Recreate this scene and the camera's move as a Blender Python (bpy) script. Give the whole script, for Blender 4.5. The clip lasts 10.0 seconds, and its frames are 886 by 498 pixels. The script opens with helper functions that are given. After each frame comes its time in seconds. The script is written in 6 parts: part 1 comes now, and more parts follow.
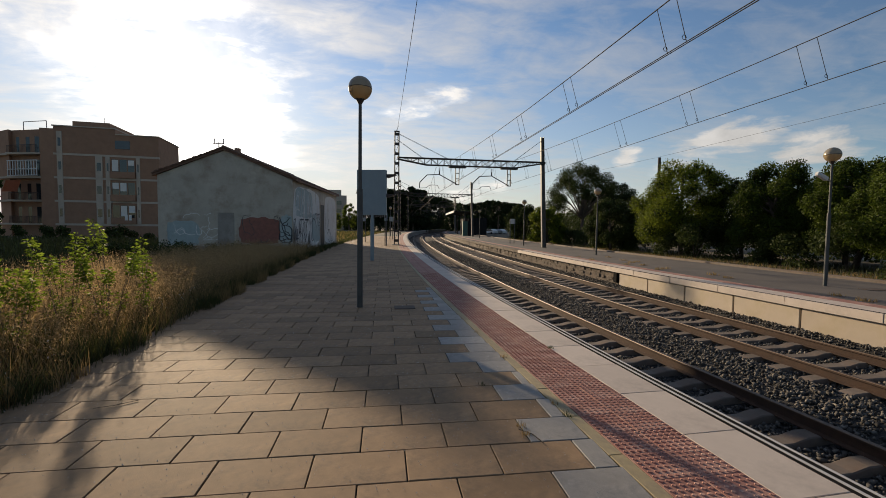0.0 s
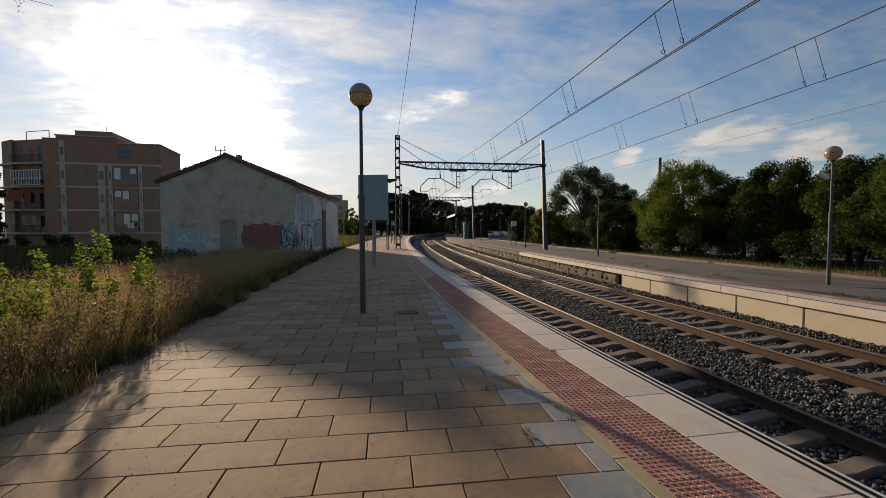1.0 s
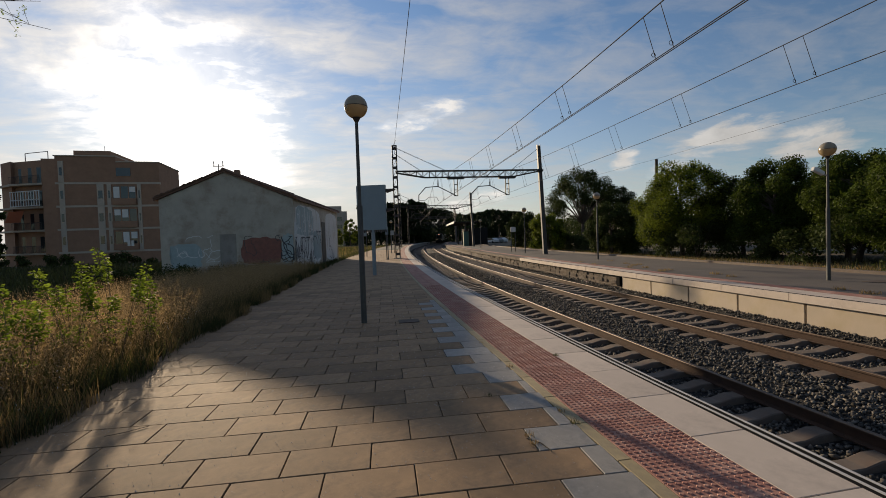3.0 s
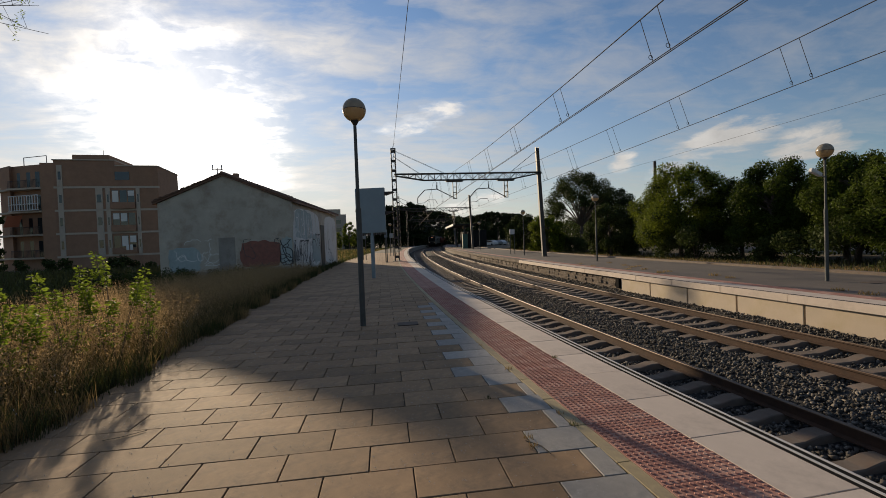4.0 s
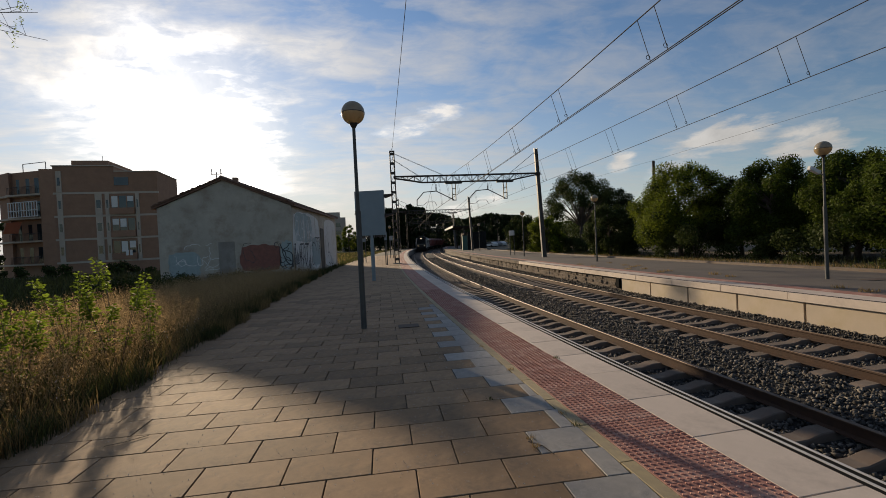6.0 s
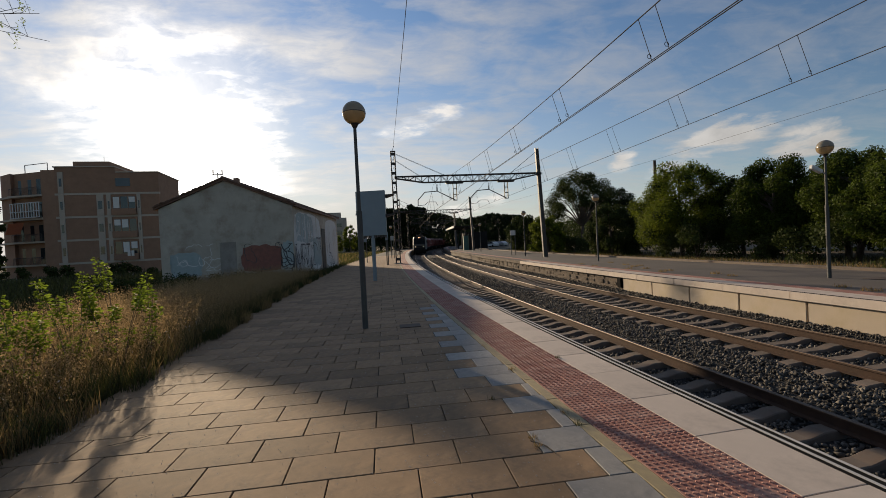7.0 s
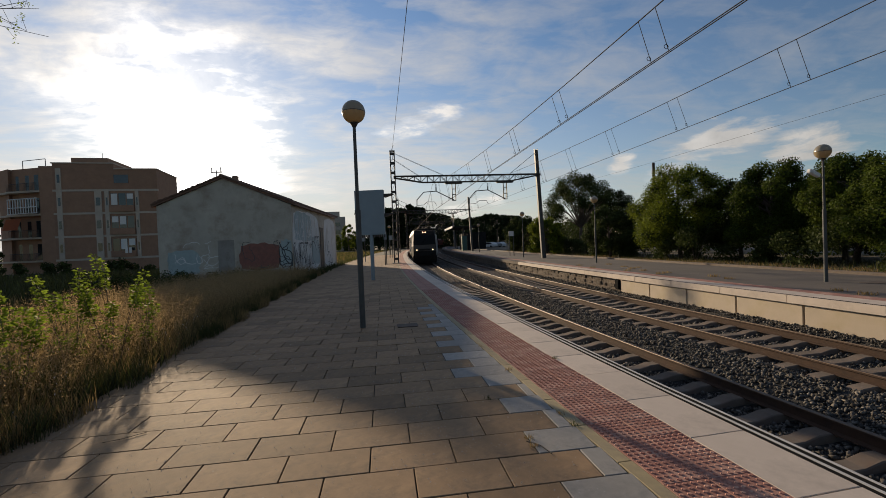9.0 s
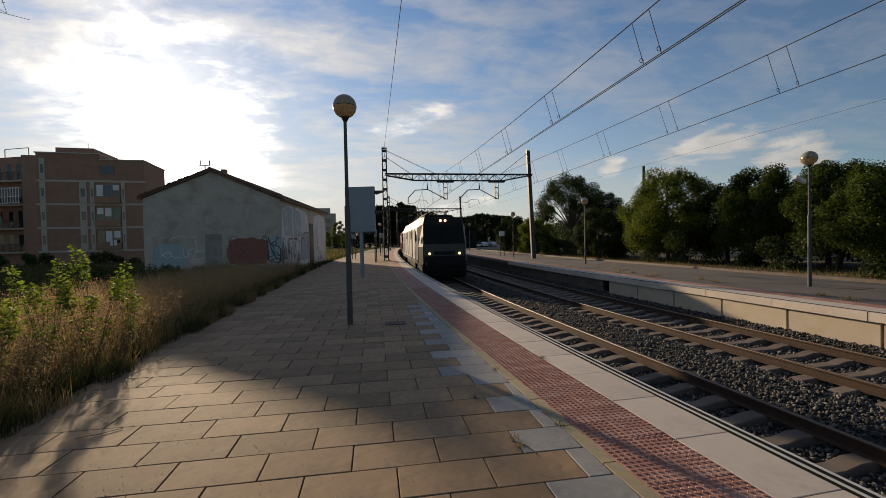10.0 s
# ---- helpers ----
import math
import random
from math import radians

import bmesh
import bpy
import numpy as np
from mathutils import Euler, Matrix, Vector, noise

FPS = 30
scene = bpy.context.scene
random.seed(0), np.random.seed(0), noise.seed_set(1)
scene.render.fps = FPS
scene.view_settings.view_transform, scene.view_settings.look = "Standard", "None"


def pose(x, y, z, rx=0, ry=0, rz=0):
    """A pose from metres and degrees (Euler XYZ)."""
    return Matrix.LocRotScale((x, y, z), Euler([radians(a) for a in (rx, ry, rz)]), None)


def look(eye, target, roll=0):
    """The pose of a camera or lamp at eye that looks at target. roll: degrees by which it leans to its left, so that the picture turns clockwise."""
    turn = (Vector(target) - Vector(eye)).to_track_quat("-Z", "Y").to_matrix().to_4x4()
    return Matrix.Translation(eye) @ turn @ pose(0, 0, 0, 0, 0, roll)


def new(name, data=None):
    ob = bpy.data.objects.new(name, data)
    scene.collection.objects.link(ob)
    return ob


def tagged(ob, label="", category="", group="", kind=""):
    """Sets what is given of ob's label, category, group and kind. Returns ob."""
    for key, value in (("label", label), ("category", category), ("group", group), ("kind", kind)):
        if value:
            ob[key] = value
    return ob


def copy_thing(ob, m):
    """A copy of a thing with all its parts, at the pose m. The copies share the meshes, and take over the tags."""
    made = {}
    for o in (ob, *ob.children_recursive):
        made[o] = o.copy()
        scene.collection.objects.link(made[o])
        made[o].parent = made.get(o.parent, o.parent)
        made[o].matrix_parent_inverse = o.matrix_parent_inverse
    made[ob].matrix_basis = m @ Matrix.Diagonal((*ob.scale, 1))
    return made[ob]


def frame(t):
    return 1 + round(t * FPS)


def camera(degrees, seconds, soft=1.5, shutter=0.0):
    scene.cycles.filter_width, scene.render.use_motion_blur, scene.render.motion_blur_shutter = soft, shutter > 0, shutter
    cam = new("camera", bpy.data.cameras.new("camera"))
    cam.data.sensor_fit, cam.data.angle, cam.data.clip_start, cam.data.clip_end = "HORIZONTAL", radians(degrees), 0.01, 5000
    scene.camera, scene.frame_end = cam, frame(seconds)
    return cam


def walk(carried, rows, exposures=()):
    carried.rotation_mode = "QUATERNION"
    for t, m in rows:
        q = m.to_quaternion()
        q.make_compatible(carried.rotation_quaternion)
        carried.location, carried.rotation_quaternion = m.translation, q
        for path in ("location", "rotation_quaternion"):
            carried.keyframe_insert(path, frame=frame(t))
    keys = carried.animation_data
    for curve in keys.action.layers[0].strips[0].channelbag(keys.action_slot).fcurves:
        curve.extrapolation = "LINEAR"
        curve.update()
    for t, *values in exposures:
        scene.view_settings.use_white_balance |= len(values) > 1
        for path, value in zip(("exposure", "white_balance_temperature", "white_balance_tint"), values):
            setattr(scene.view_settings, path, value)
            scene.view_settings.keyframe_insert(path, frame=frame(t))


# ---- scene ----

# ------------------------------------------------------------ camera
cam = camera(91.77, 10.0, soft=0.4)
# seconds, eye, heading to the right of +y, pitch, lean (degrees)
PATH = [
    (0.0, -0.004, 0.052, 1.534, 7.96, -3.04, 0.69),
    (0.5, -0.016, 0.021, 1.557, 7.72, -2.82, 0.06),
    (1.0, -0.013, 0.023, 1.563, 7.72, -2.63, -0.13),
    (1.5, -0.006, 0.008, 1.564, 7.78, -2.32, -1.05),
    (2.0, 0.004, 0.005, 1.556, 7.75, -1.91, -1.78),
    (2.5, 0.000, -0.000, 1.558, 7.68, -1.74, -1.87),
    (4.0, 0.011, -0.004, 1.554, 7.84, -1.21, -2.18),
    (4.5, 0.011, -0.007, 1.556, 7.82, -1.12, -2.26),
    (5.0, 0.012, -0.007, 1.552, 7.90, -0.92, -2.51),
    (5.5, 0.008, -0.007, 1.552, 7.97, -0.96, -2.71),
    (7.0, 0.001, -0.005, 1.546, 7.74, -0.94, -2.92),
    (7.5, -0.002, -0.010, 1.544, 7.74, -0.94, -2.84),
    (8.0, -0.002, -0.008, 1.543, 7.77, -0.95, -2.69),
    (8.5, -0.004, -0.011, 1.545, 7.81, -0.97, -2.55),
    (9.0, 0.004, -0.009, 1.542, 7.95, -0.93, -2.35),
    (9.5, 0.012, 0.003, 1.538, 8.31, -1.02, -2.03),
    (10.0, 0.030, 0.037, 1.521, 9.19, -1.12, -1.24),
]


def view(x, y, z, heading, pitch, lean):
    h, p = radians(heading), radians(pitch)
    way = Vector((math.sin(h) * math.cos(p), math.cos(h) * math.cos(p), math.sin(p)))
    return look((x, y, z), Vector((x, y, z)) + way * 10, lean)


walk(cam, [(r[0], view(*r[1:])) for r in PATH], [(0.0, 0.2), (1.0, 0.15), (2.5, 0.06), (5.0, 0.04), (10.0, 0.02)])

SKY_STRENGTH, SUN_STRENGTH, CLOUD_BASE = 0.09, 5.2, 5.3
HAZE, HAZE_BRIGHT = 1.0, 5.8
PUFF_SHIFT = (0.9, 0.35, 0.2)
# small clouds: azimuth, elevation, half width, half height, tilt (degrees)
CLOUD_BANKS = ((4.4, 15.1, 5.6, 1.3, 14), (8.4, 16.2, 3.6, 1.5, 10), (40.9, 9.9, 5.4, 2.3, 8), (48.8, 8.4, 4.8, 1.8, 0), (30.9, 8.4, 1.9, 1.5, 25), (35.5, 7.0, 3.6, 1.2, 10), (13.0, 4.9, 4.6, 1.5, 0))

# ------------------------------------------------------------ world, sun
SUN_AZ, SUN_EL = -22.8, 13.27          # degrees, azimuth from +y towards +x
sd = Vector((math.sin(radians(SUN_AZ)) * math.cos(radians(SUN_EL)),
             math.cos(radians(SUN_AZ)) * math.cos(radians(SUN_EL)), math.sin(radians(SUN_EL))))
world = bpy.data.worlds.new("world")
scene.world = world
world.use_nodes = True
wn, wl = world.node_tree.nodes, world.node_tree.links
wn.clear()


def wnode(kind, **kw):
    n = wn.new(kind)
    for k, v in kw.items():
        n.inputs[k.replace("_", " ")].default_value = v
    return n


def wmath(op, a, b=None, clamp=False):
    n = wn.new("ShaderNodeMath")
    n.operation, n.use_clamp = op, clamp
    for i, v in enumerate((a, b)):
        if v is None:
            continue
        if isinstance(v, (int, float)):
            n.inputs[i].default_value = v
        else:
            wl.new(v, n.inputs[i])
    return n.outputs[0]


sky = wn.new("ShaderNodeTexSky")
sky.sky_type, sky.sun_disc = "NISHITA", False
sky.sun_elevation, sky.sun_rotation = radians(SUN_EL + 4), radians(SUN_AZ)
sky.air_density, sky.dust_density, sky.ozone_density = 1.0, 0.2, 3.0
coord = wn.new("ShaderNodeTexCoord")
# nearness to the sun, for the bright thin cloud round it
dotn = wn.new("ShaderNodeVectorMath")
dotn.operation = "DOT_PRODUCT"
torn = wnode("ShaderNodeTexNoise", Scale=4.5, Detail=7.0, Roughness=0.6)
wl.new(coord.outputs["Generated"], torn.inputs["Vector"])
shift = wn.new("ShaderNodeVectorMath")
shift.operation = "MULTIPLY_ADD"
shift.inputs[1].default_value = (0.34, 0.34, 0.34)
wl.new(torn.outputs["Color"], shift.inputs[0])
off = wn.new("ShaderNodeVectorMath")
off.operation = "SUBTRACT"
off.inputs[1].default_value = (0.17, 0.17, 0.17)
wl.new(coord.outputs["Generated"], off.inputs[0])
wl.new(off.outputs[0], shift.inputs[2])
unit = wn.new("ShaderNodeVectorMath")
unit.operation = "NORMALIZE"
wl.new(shift.outputs[0], unit.inputs[0])
wl.new(unit.outputs[0], dotn.inputs[0])
dotn.inputs[1].default_value = sd
near = wmath("MAXIMUM", dotn.outputs["Value"], 0.0)
# the cloud sheet: direction projected on a flat layer overhead
sep = wn.new("ShaderNodeSeparateXYZ")
wl.new(coord.outputs["Generated"], sep.inputs[0])
zz = wmath("ADD", wmath("MAXIMUM", sep.outputs[2], 0.0), 0.16)
comb = wn.new("ShaderNodeCombineXYZ")
wl.new(wmath("DIVIDE", sep.outputs[0], zz), comb.inputs[0])
wl.new(wmath("DIVIDE", sep.outputs[1], zz), comb.inputs[1])
mapn = wn.new("ShaderNodeMapping")
mapn.inputs["Rotation"].default_value = (0, 0, radians(25))
mapn.inputs["Scale"].default_value = (0.8, 1.35, 1.0)
mapn.inputs["Location"].default_value = (0.4, 1.1, 0.0)
wl.new(comb.outputs[0], mapn.inputs[0])
veil = wnode("ShaderNodeTexNoise", Scale=1.3, Detail=9.0, Roughness=0.58, Distortion=0.7)
wl.new(mapn.outputs[0], veil.inputs["Vector"])
ripple = wnode("ShaderNodeTexNoise", Scale=7.0, Detail=6.0, Roughness=0.6, Distortion=0.5)
wl.new(mapn.outputs[0], ripple.inputs["Vector"])
ripple2 = wnode("ShaderNodeTexNoise", Scale=15.0, Detail=5.0, Roughness=0.6)
wl.new(coord.outputs["Generated"], ripple2.inputs["Vector"])
puff = wnode("ShaderNodeTexNoise", Scale=7.0, Detail=9.0, Roughness=0.58, Distortion=0.25)
map2 = wn.new("ShaderNodeMapping")
map2.inputs["Scale"].default_value = (1.0, 1.0, 3.4)
map2.inputs["Location"].default_value = PUFF_SHIFT
wl.new(coord.outputs["Generated"], map2.inputs[0])
wl.new(map2.outputs[0], puff.inputs["Vector"])
veil_n = wmath("ADD", veil.outputs[0], wmath("MULTIPLY", wmath("SUBTRACT", ripple.outputs[0], 0.5), 0.42))
veil_f = wmath("MULTIPLY", wmath("SUBTRACT", veil_n, 0.41), 4.2, True)


def bank(az, el, wide, high, tilt):
    """A small cloud seen in one direction: an uneven oval, its rim torn by noise."""
    a, e = radians(az), radians(el)
    side = Vector((math.cos(a), -math.sin(a), 0))
    up = Vector((0, 0, 1))
    u = side * math.cos(radians(tilt)) + up * math.sin(radians(tilt))
    v = up * math.cos(radians(tilt)) - side * math.sin(radians(tilt))
    mid = Vector((math.sin(a) * math.cos(e), math.cos(a) * math.cos(e), math.sin(e)))
    terms = []
    for axis, size in ((u, wide), (v, high)):
        d = wn.new("ShaderNodeVectorMath")
        d.operation = "DOT_PRODUCT"
        wl.new(coord.outputs["Generated"], d.inputs[0])
        d.inputs[1].default_value = axis
        t = wmath("DIVIDE", wmath("SUBTRACT", d.outputs["Value"], axis.dot(mid)), math.sin(radians(size)))
        terms.append(wmath("MULTIPLY", t, t))
    ahead = wn.new("ShaderNodeVectorMath")
    ahead.operation = "DOT_PRODUCT"
    wl.new(coord.outputs["Generated"], ahead.inputs[0])
    ahead.inputs[1].default_value = mid
    body = wmath("SUBTRACT", 1.0, wmath("ADD", *terms))
    body = wmath("ADD", body, wmath("MULTIPLY", wmath("SUBTRACT", puff.outputs[0], 0.52), 5.5))
    return wmath("MULTIPLY", wmath("MULTIPLY", body, 1.1, True), wmath("GREATER_THAN", ahead.outputs["Value"], 0.3))


puff_f = None
for row in CLOUD_BANKS:
    one = bank(*row)
    puff_f = one if puff_f is None else wmath("MAXIMUM", puff_f, one)
rough_n = wmath("ADD", 0.22, wmath("MULTIPLY", veil_f, 1.05))
glow = wmath("MULTIPLY", rough_n, wmath("ADD", wmath("MULTIPLY", wmath("POWER", near, 15.0), 2.4), wmath("MULTIPLY", wmath("POWER", near, 150.0), 60.0)))
glow = wmath("ADD", glow, wmath("MULTIPLY", wmath("POWER", near, 4.0), 2.6))
glow = wmath("ADD", glow, wmath("MULTIPLY", puff_f, wmath("MULTIPLY", wmath("POWER", near, 2.0), 5.0)))
cover = wmath("MULTIPLY", wmath("ADD", wmath("MULTIPLY", wmath("POWER", near, 80.0), 0.85), veil_f), wmath("ADD", 0.3, wmath("MULTIPLY", wmath("POWER", near, 4.0), 0.55)), True)
cover = wmath("ADD", wmath("MULTIPLY", cover, 0.88), 0.09)
cover = wmath("MAXIMUM", cover, wmath("MULTIPLY", puff_f, 0.88))
bright = wmath("ADD", wmath("ADD", CLOUD_BASE, wmath("MULTIPLY", puff_f, wmath("MULTIPLY", wmath("SUBTRACT", ripple2.outputs[0], 0.5), 5.0))), glow)
ccol = wn.new("ShaderNodeVectorMath")
ccol.operation = "SCALE"
ccol.inputs[0].default_value = (1.0, 0.94, 0.87)
wl.new(bright, ccol.inputs["Scale"])
mixn = wn.new("ShaderNodeMix")
mixn.data_type = "RGBA"
wl.new(cover, mixn.inputs[0])
wl.new(ccol.outputs[0], mixn.inputs[7])
plain = wn.new("ShaderNodeVectorMath")
plain.operation = "DOT_PRODUCT"
wl.new(coord.outputs["Generated"], plain.inputs[0])
plain.inputs[1].default_value = sd
toward = wmath("ADD", 0.03, wmath("MULTIPLY", wmath("POWER", wmath("MAXIMUM", plain.outputs["Value"], 0.0), 1.35), 1.15))
haze_f = wmath("MULTIPLY", wmath("MULTIPLY", wmath("POWER", wmath("SUBTRACT", 1.0, wmath("MAXIMUM", sep.outputs[2], 0.0)), 3.8), toward), HAZE, True)
hcol = wn.new("ShaderNodeVectorMath")
hcol.operation = "SCALE"
hcol.inputs[0].default_value = (1.0, 0.93, 0.85)
wl.new(wmath("ADD", HAZE_BRIGHT, wmath("MULTIPLY", glow, 0.6)), hcol.inputs["Scale"])
hmix = wn.new("ShaderNodeMix")
hmix.data_type = "RGBA"
wl.new(haze_f, hmix.inputs[0])
deep = wn.new("ShaderNodeHueSaturation")
deep.inputs["Saturation"].default_value, deep.inputs["Value"].default_value = 1.3, 1.05
wl.new(sky.outputs[0], deep.inputs["Color"])
dim = wn.new("ShaderNodeVectorMath")
dim.operation = "SCALE"
wl.new(deep.outputs[0], dim.inputs[0])
wl.new(wmath("ADD", 0.66, wmath("MULTIPLY", wmath("MAXIMUM", plain.outputs["Value"], 0.0), 0.5)), dim.inputs["Scale"])
wl.new(dim.outputs[0], hmix.inputs[6])
wl.new(hcol.outputs[0], hmix.inputs[7])
wl.new(hmix.outputs[2], mixn.inputs[6])
back = wn.new("ShaderNodeBackground")
back.inputs["Strength"].default_value = SKY_STRENGTH
wl.new(mixn.outputs[2], back.inputs[0])
wout = wn.new("ShaderNodeOutputWorld")
wl.new(back.outputs[0], wout.inputs[0])

sun_data = bpy.data.lights.new("sun", "SUN")
sun_data.energy, sun_data.angle, sun_data.color = SUN_STRENGTH, radians(0.85), (1.0, 0.78, 0.52)
sun = new("sun", sun_data)
sun.matrix_world = look(sd * 100, (0, 0, 0))


# ------------------------------------------------------------ materials
def material(name, color, color2=None, rough=0.8, metal=0.0, scale=6.0, fine=90.0, bump=0.2, depth=0.01, vary=0.0,
             island=False, stain=None, stain_scale=1.2, translucent=0.0, spec=0.5, stretch=None):
    """Two scales of noise mix two colours; vary shifts value per object or per island; stain adds soft blotches."""
    m = bpy.data.materials.new(name)
    m.use_nodes = True
    n, l = m.node_tree.nodes, m.node_tree.links
    bs = n["Principled BSDF"]
    bs.inputs["Roughness"].default_value, bs.inputs["Metallic"].default_value = rough, metal
    bs.inputs["Specular IOR Level"].default_value = spec
    tc = n.new("ShaderNodeTexCoord")
    vec = tc.outputs["Object"]
    if stretch:
        mp = n.new("ShaderNodeMapping")
        mp.inputs["Scale"].default_value = stretch
        l.new(vec, mp.inputs[0])
        vec = mp.outputs[0]
    big = n.new("ShaderNodeTexNoise")
    big.inputs["Scale"].default_value, big.inputs["Detail"].default_value = scale, 6
    big.inputs["Roughness"].default_value = 0.62
    l.new(vec, big.inputs["Vector"])
    small = n.new("ShaderNodeTexNoise")
    small.inputs["Scale"].default_value, small.inputs["Detail"].default_value = fine, 3
    l.new(vec, small.inputs["Vector"])
    mul = n.new("ShaderNodeMath")
    mul.operation = "MULTIPLY_ADD"
    mul.inputs[1].default_value = 0.45
    l.new(small.outputs[0], mul.inputs[0])
    half = n.new("ShaderNodeMath")
    half.operation = "MULTIPLY_ADD"
    half.inputs[1].default_value, half.inputs[2].default_value = 1.9, -0.68
    l.new(big.outputs[0], half.inputs[0])
    l.new(half.outputs[0], mul.inputs[2])
    mix = n.new("ShaderNodeMix")
    mix.data_type, mix.clamp_factor = "RGBA", True
    c2 = color2 or tuple(c * 0.7 for c in color)
    mix.inputs[6].default_value, mix.inputs[7].default_value = (*c2, 1), (*color, 1)
    l.new(mul.outputs[0], mix.inputs[0])
    col = mix.outputs[2]
    if stain:
        sn = n.new("ShaderNodeTexNoise")
        sn.inputs["Scale"].default_value, sn.inputs["Detail"].default_value = stain_scale, 8
        sn.inputs["Roughness"].default_value = 0.7
        l.new(vec, sn.inputs["Vector"])
        rm = n.new("ShaderNodeMapRange")
        rm.inputs[1].default_value, rm.inputs[2].default_value = 0.48, 0.72
        l.new(sn.outputs[0], rm.inputs[0])
        m2 = n.new("ShaderNodeMix")
        m2.data_type = "RGBA"
        m2.inputs[7].default_value = (*stain, 1)
        l.new(rm.outputs[0], m2.inputs[0])
        l.new(col, m2.inputs[6])
        col = m2.outputs[2]
    if vary:
        rnd = n.new("ShaderNodeNewGeometry").outputs["Random Per Island"] if island else n.new("ShaderNodeObjectInfo").outputs["Random"]
        vm = n.new("ShaderNodeMapRange")
        vm.inputs[3].default_value, vm.inputs[4].default_value = 1 - vary, 1 + vary
        l.new(rnd, vm.inputs[0])
        hs = n.new("ShaderNodeHueSaturation")
        l.new(vm.outputs[0], hs.inputs["Value"])
        l.new(col, hs.inputs["Color"])
        col = hs.outputs[0]
    l.new(col, bs.inputs["Base Color"])
    if bump:
        bp = n.new("ShaderNodeBump")
        bp.inputs["Strength"].default_value, bp.inputs["Distance"].default_value = bump, depth
        l.new(mul.outputs[0], bp.inputs["Height"])
        l.new(bp.outputs[0], bs.inputs["Normal"])
    if translucent:
        tr = n.new("ShaderNodeBsdfTranslucent")
        l.new(col, tr.inputs[0])
        ms = n.new("ShaderNodeMixShader")
        ms.inputs[0].default_value = translucent
        l.new(bs.outputs[0], ms.inputs[1])
        l.new(tr.outputs[0], ms.inputs[2])
        l.new(ms.outputs[0], n["Material Output"].inputs[0])
    return m


def glowing(name, color, strength):
    m = bpy.data.materials.new(name)
    m.use_nodes = True
    bs = m.node_tree.nodes["Principled BSDF"]
    bs.inputs["Emission Color"].default_value, bs.inputs["Emission Strength"].default_value = (*color, 1), strength
    bs.inputs["Base Color"].default_value = (*color, 1)
    return m


M_TILE = material("paving", (0.365, 0.237, 0.132), (0.185, 0.124, 0.074), 0.8, scale=3.2, fine=190, bump=0.4, depth=0.004, spec=0.25, vary=0.22, stain=(0.12, 0.09, 0.066), stain_scale=2.2)
M_TILE_ISL = material("paving_far", (0.365, 0.237, 0.132), (0.185, 0.124, 0.074), 0.8, scale=3.2, fine=190, bump=0.4, depth=0.004, spec=0.25, vary=0.16, island=True)
M_TILE_LIGHT = material("pale_paving", (0.34, 0.32, 0.29), (0.205, 0.195, 0.18), 0.7, scale=5, fine=140, bump=0.5, depth=0.005, vary=0.2, stain=(0.17, 0.165, 0.16), stain_scale=4)
M_JOINT = material("joint_mortar", (0.045, 0.038, 0.031), (0.022, 0.019, 0.016), 0.95, scale=4, fine=120)
M_YELLOW = material("yellow_strip", (0.43, 0.34, 0.175), (0.25, 0.205, 0.13), 0.8, scale=6, fine=150, vary=0.12, stain=(0.22, 0.18, 0.13), stain_scale=4)
M_RED = material("red_tactile", (0.37, 0.155, 0.112), (0.235, 0.115, 0.09), 0.85, scale=3, fine=150, vary=0.12, stain=(0.50, 0.33, 0.26), stain_scale=2.6)
M_COPING = material("coping_slab", (0.63, 0.535, 0.45), (0.50, 0.425, 0.36), 0.8, scale=2, fine=220, bump=0.1, depth=0.003, vary=0.06, stain=(0.40, 0.34, 0.29), stain_scale=1.5)
M_RUBBER = material("black_rubber", (0.014, 0.014, 0.014), (0.008, 0.008, 0.008), 1.0, spec=0.1)
M_ALU = material("aluminium_strip", (0.62, 0.60, 0.57), (0.48, 0.46, 0.44), 0.55, 0.1, scale=3)
M_CONC = material("concrete", (0.36, 0.33, 0.29), (0.25, 0.225, 0.20), 0.85, scale=1.6, fine=70, vary=0.08, stain=(0.19, 0.165, 0.14), stain_scale=1.0)
M_PANEL = material("beige_panel", (0.54, 0.445, 0.335), (0.43, 0.355, 0.268), 0.75, scale=1.2, fine=90, vary=0.06, stain=(0.42, 0.34, 0.22), stain_scale=0.8)
M_ASPHALT = material("worn_asphalt", (0.125, 0.105, 0.09), (0.075, 0.064, 0.056), 0.9, scale=0.8, fine=120, stain=(0.075, 0.068, 0.062), stain_scale=0.35)
M_SLEEPER = material("sleeper_concrete", (0.21, 0.165, 0.13), (0.11, 0.088, 0.07), 0.85, scale=4, fine=120, vary=0.15, stain=(0.16, 0.11, 0.08), stain_scale=3)
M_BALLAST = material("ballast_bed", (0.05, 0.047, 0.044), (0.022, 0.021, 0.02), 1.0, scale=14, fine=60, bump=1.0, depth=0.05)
M_STONE = material("ballast_stone", (0.155, 0.138, 0.117), (0.03, 0.027, 0.024), 0.9, scale=12, fine=80, vary=0.85, island=True)
M_RAIL_SIDE = material("rusty_rail", (0.07, 0.034, 0.018), (0.035, 0.019, 0.012), 0.85, 0.1, scale=8, fine=120)
M_RAIL_TOP = material("rail_head", (0.17, 0.12, 0.085), (0.09, 0.06, 0.042), 0.5, 0.5, spec=0.35, scale=5, stretch=(1, .1, 1))
